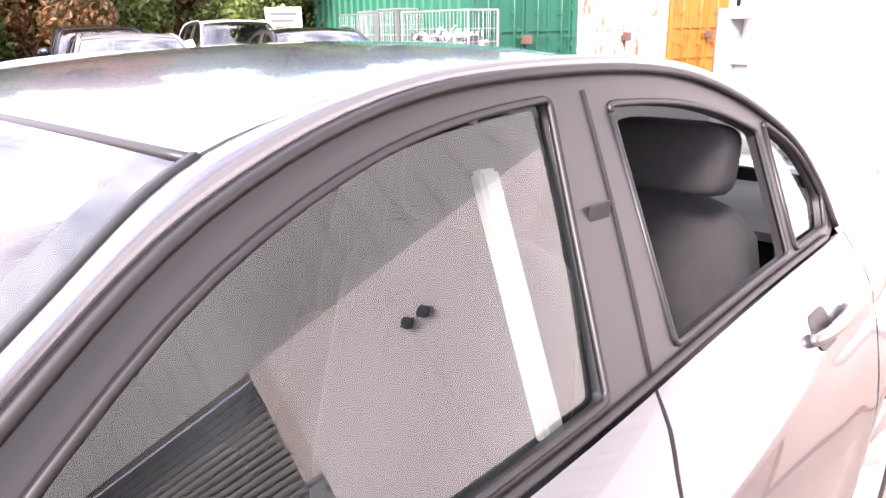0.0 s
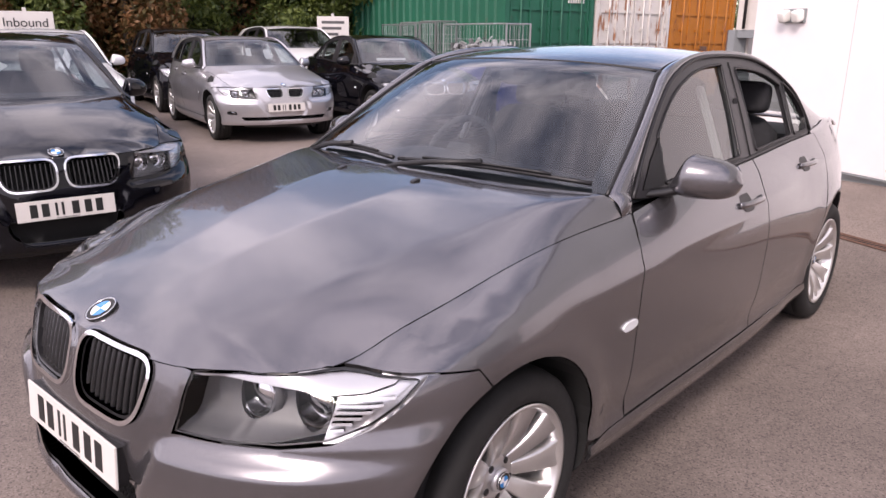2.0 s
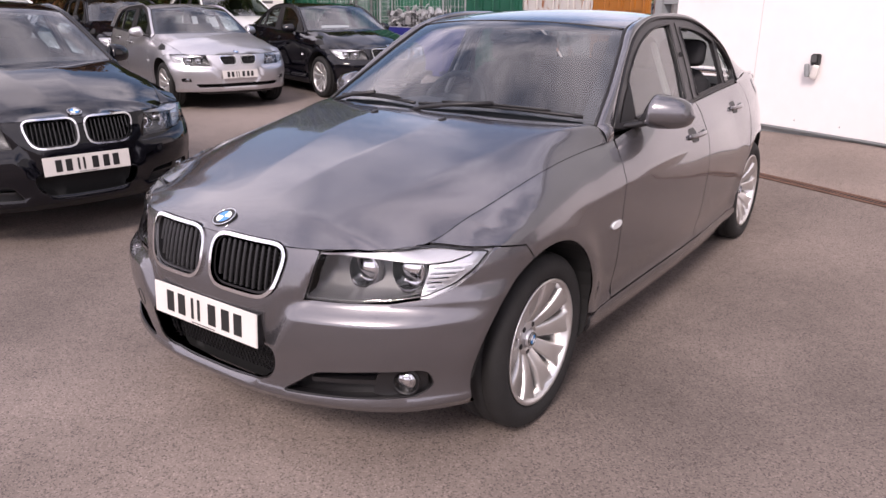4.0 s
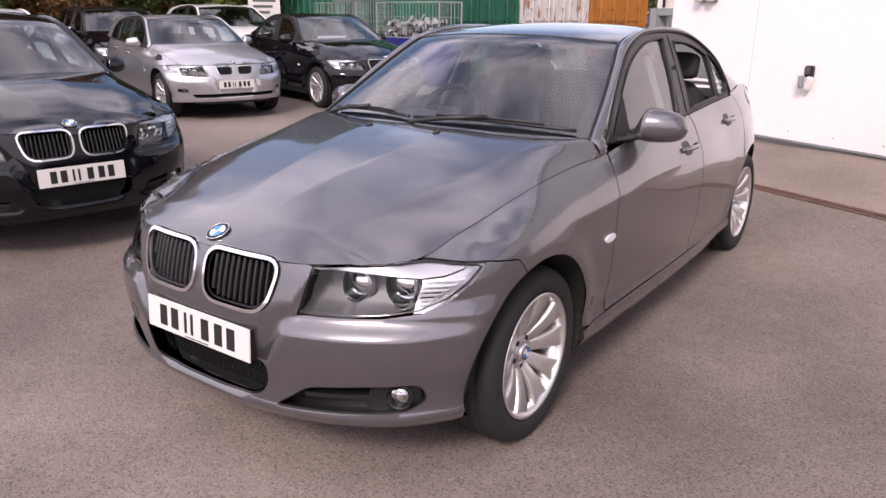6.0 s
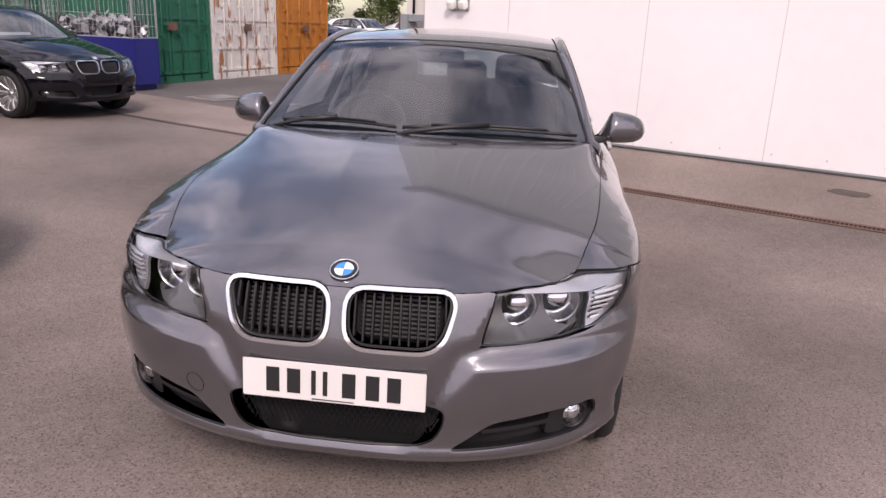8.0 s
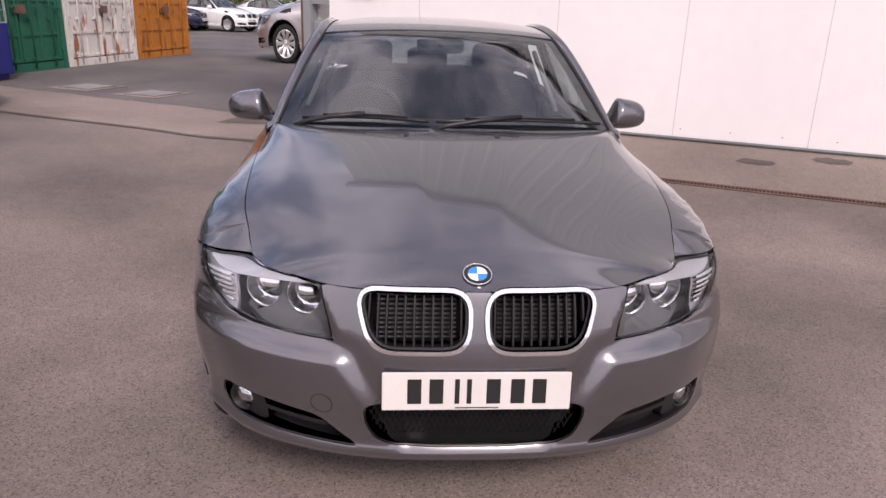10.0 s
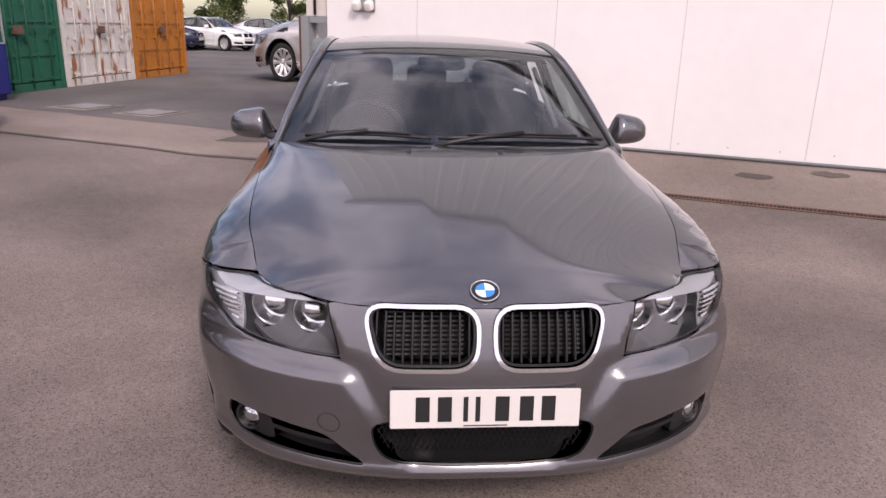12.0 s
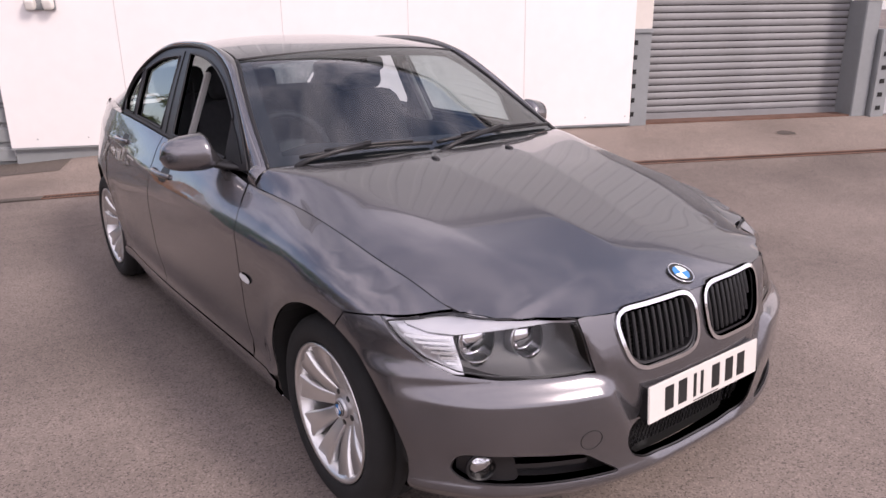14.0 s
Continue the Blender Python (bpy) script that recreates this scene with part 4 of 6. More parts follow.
            rings.append([(ux(x) + r * 0.97 * math.cos(a * 0.3142), z + r * 0.95 * math.sin(a * 0.3142)) for a in range(20)])
        # dark lower housing, bright brow, striped indicator
        low_h = [(ux(x), z) for x, z in ((0.394, 0.594), (0.53, 0.594), (0.65, 0.602), (0.742, 0.612), (0.785, 0.742), (0.44, 0.745))]
        deep = lambda a, b, o=0.0: f(a, b, o - 0.074 * sm(0.592, 0.618, b))
        panel("lamp_housing", low_h, deep, hub_body, LAMPG, h, 0.02 if fine else 0.05, rings, 0.02, "dark grey lamp housing", -0.018)
        brow = [(ux(x), z) for x, z in ((0.436, 0.741), (0.50, 0.733), (0.56, 0.729), (0.66, 0.721), (0.745, 0.716), (0.790, 0.724), (0.820, 0.740), (0.826, 0.7495), (0.73, 0.7530), (0.62, 0.7520), (0.53, 0.7520), (0.436, 0.7520))]
        panel("lamp_brow", brow, f, hub_body, BROW, h, 0.03, (), 0.012, "bright strip along the lamp's top edge", -0.010)
        back = [(ux(x), z) for x, z in ((0.724, 0.612), (0.755, 0.615), (0.815, 0.655), (0.855, 0.752), (0.815, 0.750), (0.756, 0.722))]
        panel("indicator", back, f, hub_body, SATIN, h, 0.03, (), 0.01, "clear striped indicator", -0.026)
        for k in range(6 if fine else 3):
            z = 0.640 + (0.0135 if fine else 0.026) * k
            x0, x1 = 0.735 + 0.3 * (z - 0.64), 0.762 + 0.9 * (z - 0.645)
            strip = [(ux(x0), z), (ux(x1), z + 0.003), (ux(x1), z + 0.0095), (ux(x0), z + 0.0065)]
            panel("indicator_rib", strip, f, hub_body, RIB, h, 0.03, (), 0.012, "", -0.010)
        panel("lamp_back", lamp_u, f, hub_body, GAPM, h, 0.06, (), 0, "", -0.17)

    # plate with plain bars
    if plate_bars:
        pl = new("number_plate")
        pl.parent = body
        tilt = pose(0, -0.772, 0.487, 86, 0, 0)
        bm = box(-0.26, -0.0555, -0.003, 0.26, 0.0555, 0.003, 0.002, None, tilt)
        part("plate_sheet", bm, PLATE, pl, "white plate with plain dark bars", 30)
        xs = [-0.172, -0.112, -0.055, -0.022, 0.045, 0.112, 0.172][:plate_bars]
        for k, x in enumerate(xs):
            wd = 0.0065 if k in (2, 3) else 0.019
            part("bar", box(x - wd, -0.036, 0.003, x + wd, 0.036, 0.0042, 0, None, tilt), INK, pl)
        part("caption_bar", box(-0.06, -0.0505, 0.003, 0.06, -0.0465, 0.0036, 0, None, tilt), LAMPG, pl)
        part("plate_frame", box(-0.255, -0.052, -0.03, 0.255, 0.05, -0.003, 0, None, tilt), TRIM, pl)

    # badge, side repeaters, handles, wipers, mirrors
    b = hood(0, -0.655, 0.004)
    roundel(body, Matrix.Translation(b) @ pose(0, 0, 0, 26, 0, 0), 0.041)
    for s in (1, -1):
        sign = Vector((s, 1, 1))
        f = lambda a, b, o=0.0: sign * skin(a, b, o)
        rep = rounded([(uy(0.452), 0.640), (uy(0.475), 0.652), (uy(0.535), 0.650), (uy(0.545), 0.632), (uy(0.52), 0.622), (uy(0.465), 0.624)], 0.012)
        panel("side_repeater", rep, f, hub_body, BWHITE, body, 0.02, (), 0.01, "clear side repeater lamp", 0.006)
        for y0, hz, par in ((1.44, 0.855, door_f), (2.315, 0.892, door_r)):
            d = par[0 if s > 0 else 1]
            hd = new("door_handle")
            hd.parent = d
            cup = rounded([(uy(y0 - 0.075), hz - 0.026), (uy(y0 - 0.075), hz + 0.034), (uy(y0 + 0.025), hz + 0.036), (uy(y0 + 0.025), hz - 0.026)], 0.026)
            panel("handle_cup", cup, f, hub_body, TRIM if paint is not WHITE else paint, hd, 0.03, (), 0.002, "", 0.0015)
            pts = [f(uy(y0 + dy), hz + 0.004, o) for dy, o in ((-0.10, 0.002), (-0.085, 0.010), (-0.02, 0.020), (0.06, 0.020), (0.10, 0.014), (0.112, 0.002))]
            cv = spline(pts)
            bm = tube([cv(k / 14) for k in range(15)], 0.0125, 8)
            part("grip", bm, paint, hd, "", 60)
        if fine:
            part("washer_nozzle", cushion(0.010, 0.018, 0.006, 0.002, Matrix.Translation(hood(s * 0.18, 0.31, 0.001)) @ pose(0, 0, 0, 12, 0, 0)), TRIM, body, "small black washer nozzle", 50)
            part("wiper", wiper_mesh(s, ws), TRIM, body, "black wiper blade and arm", 40)
        door_mirror(body, s, paint)
    # scuttle
    def scuttle(s, t):
        x = (s * 2 - 1) * 0.715
        y0, y1 = hood_back(x) - 0.06, 0.485 + 0.145 * (abs(x) / 0.758) ** 2.2
        return Vector((x, y0 + (y1 - y0) * t, hood(x, y0).z - 0.022 + 0.012 * t))
    sheet("scuttle_panel", scuttle, 20, 2, TRIM, body)

    # wheels, arch liners
    for s in (1, -1):
        for y in (0.0, AXLE):
            wheel(body, (s * 0.742, y, WHEEL_R), s, spokes, fine)
            bm = bmesh.new()
            pa = arc(AXLE, WHEEL_R, ARCH - 0.002, 2, 178, 20) if y else arc(ARCH_Y, ARCH_Z, ARCH_F - 0.002, -24, 178, 20)
            rows = [[bm.verts.new((s * (0.45 if i == 0 else abs(skin_yz(max(-0.37, py), pz, -0.004).x)), py, pz)) for i in (0, 1)] for py, pz in pa]
            for a, c in zip(rows, rows[1:]):
                bm.faces.new((a[0], a[1], c[1], c[0]))
            bm.faces.new([r[0] for r in rows])
            part("arch_liner", bm, GAPM, body)
    part("underbody", box(-0.62, -0.45, 0.265, 0.62, 3.4, 0.32), GAPM, body)
    cabin(body, fine)
    return body


def wiper_mesh(s, ws):
    """A wiper arm and its blade resting low on the screen."""
    a, b = (0.07, 0.44) if s < 0 else (0.46, 0.972)
    bm = bmesh.new()
    blade = [ws(a + (b - a) * k / 12, 0.03 + (0.05 if s < 0 else 0.055) * math.sin(math.pi * k / 12) * 0.4) + Vector((0, -0.012, 0.018)) for k in range(13)]
    tube(blade, 0.008, 6, bm)
    tube([p + Vector((0, -0.008, 0.012)) for p in blade[2:11]], 0.005, 6, bm)
    piv = ws(a - 0.02 + (0.0 if s < 0 else 0.01), -0.03) + Vector((0, -0.03, 0.006))
    tube([piv, piv + Vector((0.06, 0.0, 0.02)), (piv + blade[6]) / 2 + Vector((0, -0.015, 0.02)), blade[6] + Vector((0, -0.01, 0.018))], 0.010, 6, bm)
    return bm


def door_mirror(body, s, paint):
    m = new("door_mirror")
    m.parent = body

    def shell(a, b):
        # a: from the foot outboard, b: round the housing
        end = max(0.0, 1 - a**7) ** 0.5
        x = 0.765 + 0.228 * a
        ang = 2 * math.pi * b
        ca, sa = math.cos(ang), math.sin(ang)
        ca, sa = math.copysign(abs(ca) ** 0.72, ca), math.copysign(abs(sa) ** 0.62, sa)
        dep = (0.036 + 0.066 * sm(-0.05, 0.35, a) - 0.04 * a * a if ca < 0 else 0.022) * (0.15 + 0.85 * end)
        up, dn = 0.012 + 0.086 * sm(-0.02, 0.26, a) - 0.030 * a, 0.018 + 0.038 * sm(-0.05, 0.45, a)
        zc = 0.974 + 0.034 * sm(-0.1, 0.35, a)
        x += 0.02 * sa * (1 - a)
        h = (up if sa > 0 else dn) * end * (1 - 0.22 * max(0, -ca) ** 3)
        return Vector((s * x, 0.925 + 0.045 * a + ca * dep, zc + sa * max(0.003, h)))

    sheet("mirror_shell", shell, 22, 28, paint, m, 0, "painted mirror housing")
    g = [(0.16, -0.62), (0.22, 0.72), (0.9, 0.72), (0.94, 0.0), (0.88, -0.72)]
    vs = [Vector((s * (0.808 + 0.182 * a), 0.9475 + 0.045 * a, 1.022 + 0.06 * b)) for a, b in rounded([(a, b) for a, b in g], 0.12, 3)]
    put("mirror_glass", vs, [list(range(len(vs)))], CHROME, m, "silvered mirror glass", False)
    bm = bmesh.new()
    rows = []
    for x, y, z, wy, wz in ((0.755, 0.86, 0.968, 0.075, 0.012), (0.79, 0.875, 0.972, 0.055, 0.016), (0.825, 0.90, 0.982, 0.04, 0.018), (0.86, 0.91, 0.995, 0.035, 0.016)):
        rows.append([bm.verts.new((s * x, y + wy * math.cos(k * math.pi / 4), z + wz * math.sin(k * math.pi / 4))) for k in range(8)])
    for a, b in zip(rows, rows[1:]):
        for k in range(8):
            bm.faces.new((a[k], a[(k + 1) % 8], b[(k + 1) % 8], b[k]))
    part("mirror_foot", bm, TRIM, m, "", 60)


def cushion(w, d, h, r, m):
    """A soft block: a rounded box with bulging faces."""
    bm = bmesh.new()
    n = 8
    vs = {}
    for i in range(n + 1):
        for j in range(n + 1):
            for k in range(n + 1):
                if i in (0, n) or j in (0, n) or k in (0, n):
                    p = Vector((2 * i / n - 1, 2 * j / n - 1, 2 * k / n - 1))
                    e = sum(abs(c) ** 5 for c in p) ** (1 / 5)
                    q = p / e
                    vs[i, j, k] = bm.verts.new(m @ Vector((q.x * w, q.y * d, q.z * h)))
    for a in range(n):
        for b in range(n):
            for k in (0, n):
                for quad in (((a, b, k), (a + 1, b, k), (a + 1, b + 1, k), (a, b + 1, k)), ((a, k, b), (a + 1, k, b), (a + 1, k, b + 1), (a, k, b + 1)), ((k, a, b), (k, a + 1, b), (k, a + 1, b + 1), (k, a, b + 1))):
                    bm.faces.new([vs[q] for q in quad])
    bmesh.ops.recalc_face_normals(bm, faces=bm.faces)
    return bm


def cabin(body, fine):
    """Seats, dashboard, wheel and tub."""
    bm = bmesh.new()
    for a, b in (((-0.70, 0.60, 0.30), (0.70, 3.05, 0.34)), ((-0.74, 0.62, 0.34), (-0.715, 3.0, 0.93)), ((0.715, 0.62, 0.34), (0.74, 3.0, 0.93)), ((-0.72, 0.58, 0.34), (0.72, 0.62, 0.90))):
        box(*a, *b, 0, bm)
    part("cabin_tub", bm, DASH, body, "dark cabin lining")

    def dash(s, t):
        s = s * 2 - 1
        prof = spline([(0.62, 0.94), (0.80, 0.975), (1.0, 0.965), (1.10, 0.92), (1.12, 0.80), (1.05, 0.62)])(t)
        bump = 0.035 * math.exp(-(((s + 0.5) / 0.25) ** 2)) * math.sin(math.pi * min(1, t * 1.4)) if t < 0.7 else 0
        return Vector((s * 0.735, prof.x - 0.06 * s * s, prof.y + bump - 0.03 * s * s))
    sheet("dashboard", dash, 24, 14, DASH, body, 0, "dark grey moulded dashboard")
    part("parcel_shelf", box(-0.64, 2.50, 0.98, 0.64, 3.03, 1.0), DASH, body)
    if not fine:
        for x in (-0.36, 0.36):
            part("seat_back", cushion(0.25, 0.07, 0.33, 0.05, pose(x, 1.75, 0.80, -14, 0, 0)), CLOTH, body, "", 60)
            part("headrest", cushion(0.13, 0.05, 0.09, 0.05, pose(x, 1.83, 1.20, -8, 0, 0)), CLOTH, body, "", 60)
        part("rear_seat", cushion(0.62, 0.08, 0.33, 0.05, pose(0, 2.42, 0.78, -20, 0, 0)), CLOTH, body, "", 60)
    else:
        for x in (-0.36, 0.36):
            seat = new("front_seat")
            seat.parent = body
            part("seat_base", cushion(0.25, 0.27, 0.08, 0.05, pose(x, 1.38, 0.50, 6, 0, 0)), CLOTH, seat, "", 60)
            part("backrest", cushion(0.245, 0.075, 0.33, 0.05, pose(x, 1.70, 0.80, -16, 0, 0)), CLOTH, seat, "", 60)
            part("headrest", cushion(0.13, 0.05, 0.088, 0.05, pose(x, 1.80, 1.205, -10, 0, 0)), CLOTH, seat, "", 60)
            for dx in (-0.05, 0.05):
                part("headrest_post", tube([(x + dx, 1.775, 1.07), (x + dx, 1.795, 1.15)], 0.007), SATIN, seat)
        rear = new("rear_bench")
        rear.parent = body
        part("bench_base", cushion(0.64, 0.25, 0.09, 0.05, pose(0, 2.02, 0.52, 6, 0, 0)), CLOTH, rear, "", 60)
        part("bench_back", cushion(0.655, 0.085, 0.33, 0.05, pose(0, 2.31, 0.80, -20, 0, 0)), CLOTH, rear, "", 60)
        for x, y, z in ((-0.48, 2.30, 1.185), (0.0, 2.42, 1.15), (0.48, 2.30, 1.185)):
            part("headrest", cushion(0.13, 0.055, 0.075, 0.05, pose(x, y, z, -10, 0, 0)), CLOTH, rear, "", 60)
        for s in (1, -1):
            part("seat_belt", box(-0.024, -0.002, 0, 0.024, 0.002, 0.62, 0, None, pose(s * 0.63, 1.72, 0.60, 3, 0, 90)), CLOTH, body)
            part("pillar_lining", box(-0.012, -0.02, 0, 0.012, 0.02, 0.36, 0.006, None, pose(s * 0.695, 1.575, 0.94, -6, -s * 24, 0)), HEADLINER, body)
        sw = new("steering_wheel")
        sw.parent = body
        m = pose(-0.36, 1.165, 0.93, 62, 0, 0)
        bm = bmesh.new()
        ring = [m @ Vector((0.185 * math.cos(a * math.pi / 20), 0.185 * math.sin(a * math.pi / 20), 0)) for a in range(41)]
        part("wheel_rim", tube(ring, 0.016, 8), DASH, sw, "", 60)
        part("wheel_boss", cushion(0.075, 0.06, 0.03, 0.02, m), DASH, sw, "", 60)
        for a in (0, 180, 250, 290):
            part("wheel_spoke", box(0.05, -0.018, -0.008, 0.18, 0.018, 0.008, 0.004, None, m @ pose(0, 0, 0, 0, 0, a)), DASH, sw)
        part("rear_view_mirror", cushion(0.115, 0.018, 0.034, 0.02, pose(0.0, 1.14, 1.300, -12, 0, 0)), DASH, body, "", 60)
        part("mirror_mount", tube([(0, 1.06, 1.322), (0, 1.13, 1.310)], 0.014), DASH, body)


SLAT = mat("slat_black", (0.014, 0.014, 0.015), 0.25, 0.0)
mat_tail = mat("tail_red", (0.35, 0.01, 0.012), 0.15, coat=1.0)

# ---- the yard ----
def ground_mat(name, tone, other, joints=0.0):
    """Worn aggregate: mottled tone, pale and dark stones, faint stains."""
    m = mat(name, tone, 0.9, var=0.3, scale=0.8, bump=0.4, bump_scale=150, tint2=other)
    n, l = m.node_tree.nodes, m.node_tree.links
    p = n["Principled BSDF"]
    src = p.inputs["Base Color"].links[0].from_socket
    tc = n.new("ShaderNodeTexCoord")
    v = n.new("ShaderNodeTexVoronoi")
    v.inputs["Scale"].default_value = 175
    r = n.new("ShaderNodeValToRGB")
    r.color_ramp.elements[0].color = (0.36, 0.35, 0.345, 1)
    r.color_ramp.elements[1].color = (1.42, 1.40, 1.40, 1)
    for at, tone_at in ((0.10, 0.50), (0.22, 0.88), (0.80, 1.04)):
        r.color_ramp.elements.new(at).color = (tone_at * 1.01, tone_at, tone_at * 0.99, 1)
    mu = n.new("ShaderNodeMix")
    mu.data_type, mu.blend_type = "RGBA", "MULTIPLY"
    mu.inputs["Factor"].default_value = 0.85
    big = n.new("ShaderNodeTexNoise")
    big.inputs["Scale"].default_value, big.inputs["Detail"].default_value = 0.42, 7
    r2 = n.new("ShaderNodeValToRGB")
    r2.color_ramp.elements[0].position, r2.color_ramp.elements[1].position = 0.35, 0.62
    r2.color_ramp.elements[0].color = (0.66, 0.655, 0.655, 1)
    r2.color_ramp.elements[1].color = (1.08, 1.07, 1.06, 1)
    mu2 = n.new("ShaderNodeMix")
    mu2.data_type, mu2.blend_type = "RGBA", "MULTIPLY"
    mu2.inputs["Factor"].default_value = 1.0
    sep = n.new("ShaderNodeSeparateColor")
    l.new(tc.outputs["Object"], v.inputs["Vector"])
    l.new(tc.outputs["Object"], big.inputs["Vector"])
    l.new(v.outputs["Color"], sep.inputs["Color"])
    l.new(sep.outputs["Red"], r.inputs["Fac"])
    l.new(big.outputs["Fac"], r2.inputs["Fac"])
    l.new(src, mu.inputs["A"])
    l.new(r.outputs["Color"], mu.inputs["B"])
    l.new(mu.outputs["Result"], mu2.inputs["A"])
    l.new(r2.outputs["Color"], mu2.inputs["B"])
    l.new(mu2.outputs["Result"], p.inputs["Base Color"])
    return m


ASPHALT = ground_mat("asphalt", (0.226, 0.186, 0.166), (0.162, 0.132, 0.117))
ASPHALT2 = ground_mat("dark_asphalt", (0.15, 0.135, 0.128), (0.115, 0.104, 0.10))
CONCRETE = ground_mat("concrete", (0.275, 0.225, 0.197), (0.222, 0.178, 0.154))
PATCH = ground_mat("worn_patch", (0.13, 0.105, 0.09), (0.09, 0.075, 0.065))
WALLW = mat("white_panel", (0.82, 0.79, 0.78), 0.5, var=0.07, scale=0.5)
CLAD = mat("grey_cladding", (0.25, 0.265, 0.27), 0.5, var=0.15, scale=1.5)
CREAM = mat("cream_sheet", (0.66, 0.61, 0.56), 0.6, var=0.12, scale=1.2)
ROLLER = mat("roller_steel", (0.24, 0.24, 0.245), 0.6, 0.0, var=0.18, scale=2.5)
DOORG = mat("grey_door", (0.42, 0.43, 0.45), 0.5, var=0.1, scale=1.5)
GALV = mat("galvanised", (0.45, 0.46, 0.46), 0.4, 0.7, var=0.2, scale=10)
RUSTY = mat("rust", (0.16, 0.085, 0.06), 0.85, var=0.4, scale=6)
PIPE = mat("dark_seam", (0.52, 0.50, 0.49), 0.7)

# the wall stands on a low ramp; a drain runs along the ramp's foot
WALL_YAW, WALL_OFF, FOOT, DRAIN = -26.0, 5.3, 0.28, 1.25
ALONG = Vector((math.cos(radians(WALL_YAW)), math.sin(radians(WALL_YAW)), 0))
BACK = Vector((-ALONG.y, ALONG.x, 0))
WALL0 = BACK * WALL_OFF
WALLM = Matrix.Translation(WALL0) @ pose(0, 0, 0, 0, 0, WALL_YAW)


def ground_z(x, y):
    p = Vector((x, y, 0)) - WALL0
    a, s = p.dot(ALONG), -p.dot(BACK)
    ramp = FOOT * max(0, 1 - max(0, s) / 2.6) ** 1.3 * sm(-6.5, -1.0, a) * sm(-40, -20, s)
    yard = (0.6 * sm(1.4, 3.2, -x) + 0.4 * sm(4.2, 8.0, -x)) * sm(-60, -30, x) * (1 - sm(17, 22, y))
    rise = (0.09 + 0.02 * sm(8.0, 12.0, y)) * yard + 0.005 * min(30, max(0, y - 8)) * (1 - yard) * (1 - sm(50, 90, y))
    return max(ramp, rise)


def axis(near0, near1, step, far):
    v = list(np.arange(near0, near1 + 0.01, step))
    d, lo, hi = step, near0, near1
    while hi < far:
        d *= 1.5
        lo, hi = lo - d, hi + d
        v = [lo] + v + [hi]
    return v


gx, gy = axis(-14, 12, 0.25, 900), axis(-6, 22, 0.25, 900)
gv = [(x, y, ground_z(x, y)) for x in gx for y in gy]
gf = [(i * len(gy) + j, (i + 1) * len(gy) + j, (i + 1) * len(gy) + j + 1, i * len(gy) + j + 1) for i in range(len(gx) - 1) for j in range(len(gy) - 1)]
tagged(put("ground", gv, gf, ASPHALT, None, "", True), "worn brownish grey asphalt of a car yard", "ground", kind="structure")


def at_wall(a, s):
    return WALL0 + ALONG * a - BACK * s


def strip(name, a0, a1, s0, s1, lift, material, label, category, ragged=0.0, step=0.2, kind="structure"):
    """A thin layer on the ground between two lines along the wall, with a slightly ragged outer edge."""
    vs, fs = [], []
    n, m = max(1, int((a1 - a0) / step)), max(1, int(abs(s1 - s0) / 0.2))
    for i in range(n + 1):
        for j in range(m + 1):
            a, s = a0 + (a1 - a0) * i / n, s0 + (s1 - s0) * j / m
            if ragged and j == m:
                s += ragged * (noise.noise((a * 0.9, 3.1, 0)) + 0.5 * noise.noise((a * 3.1, 7.7, 0)))
            p = at_wall(a, s)
            vs.append((p.x, p.y, ground_z(p.x, p.y) + lift))
    fs = [(i * (m + 1) + j, (i + 1) * (m + 1) + j, (i + 1) * (m + 1) + j + 1, i * (m + 1) + j + 1) for i in range(n) for j in range(m)]
    return tagged(put(name, vs, fs, material, None, "", True), label, category, kind=kind)


strip("road", -34, -3.9, -0.5, -34, 0.003, ASPHALT2, "darker asphalt lane beside the building", "road", 0, 0.25)
strip("pavement", -13, 9, DRAIN - 0.05, -0.45, 0.006, CONCRETE, "pale brown concrete apron along the wall", "pavement", 0.22)
strip("stain_1", -5.0, -3.1, 0.42, -0.30, 0.009, PATCH, "dark patched repair before the wall's corner", "patch", 0.3, 0.1)
for a, s, w in ((1.11, 0.47, 0.17), (1.76, 0.22, 0.17), (4.4, 0.5, 0.12)):
    vs = [at_wall(a, s) + ALONG * (w * math.cos(k * 0.35) * (1 + 0.4 * noise.noise((k * 0.7, a, 1)))) + BACK * (0.08 * math.sin(k * 0.35) * (1 + 0.5 * noise.noise((k * 0.9, a, 5)))) for k in range(18)]
    tagged(put("pothole", [(v.x, v.y, ground_z(v.x, v.y) + 0.010) for v in vs], [list(range(18))], PATCH, None, "", False), "small broken patch in the concrete apron", "patch", kind="structure")

# drain: dark slot with edge strips and cross bars
strip("joint_1", -14, -3.0, DRAIN + 0.045, DRAIN - 0.04, 0.009, PATCH, "dark joint line in the yard", "joint", 0, 0.25)
strip("drain_1", -3.0, 9, DRAIN + 0.034, DRAIN - 0.036, 0.004, GAPM, "dark slot of the drain channel", "drain", 0, 0.25)
bm = bmesh.new()
for s in (DRAIN + 0.038, DRAIN - 0.040):
    for i in range(60):
        a0, a1 = -3.0 + i * 0.2, -3.0 + (i + 1) * 0.2
        for a in (a0,):
            p, q = at_wall(a0, s), at_wall(a1, s)
            p.z, q.z = ground_z(p.x, p.y) + 0.006, ground_z(q.x, q.y) + 0.006
            tube([p, q], 0.008, 4, bm)
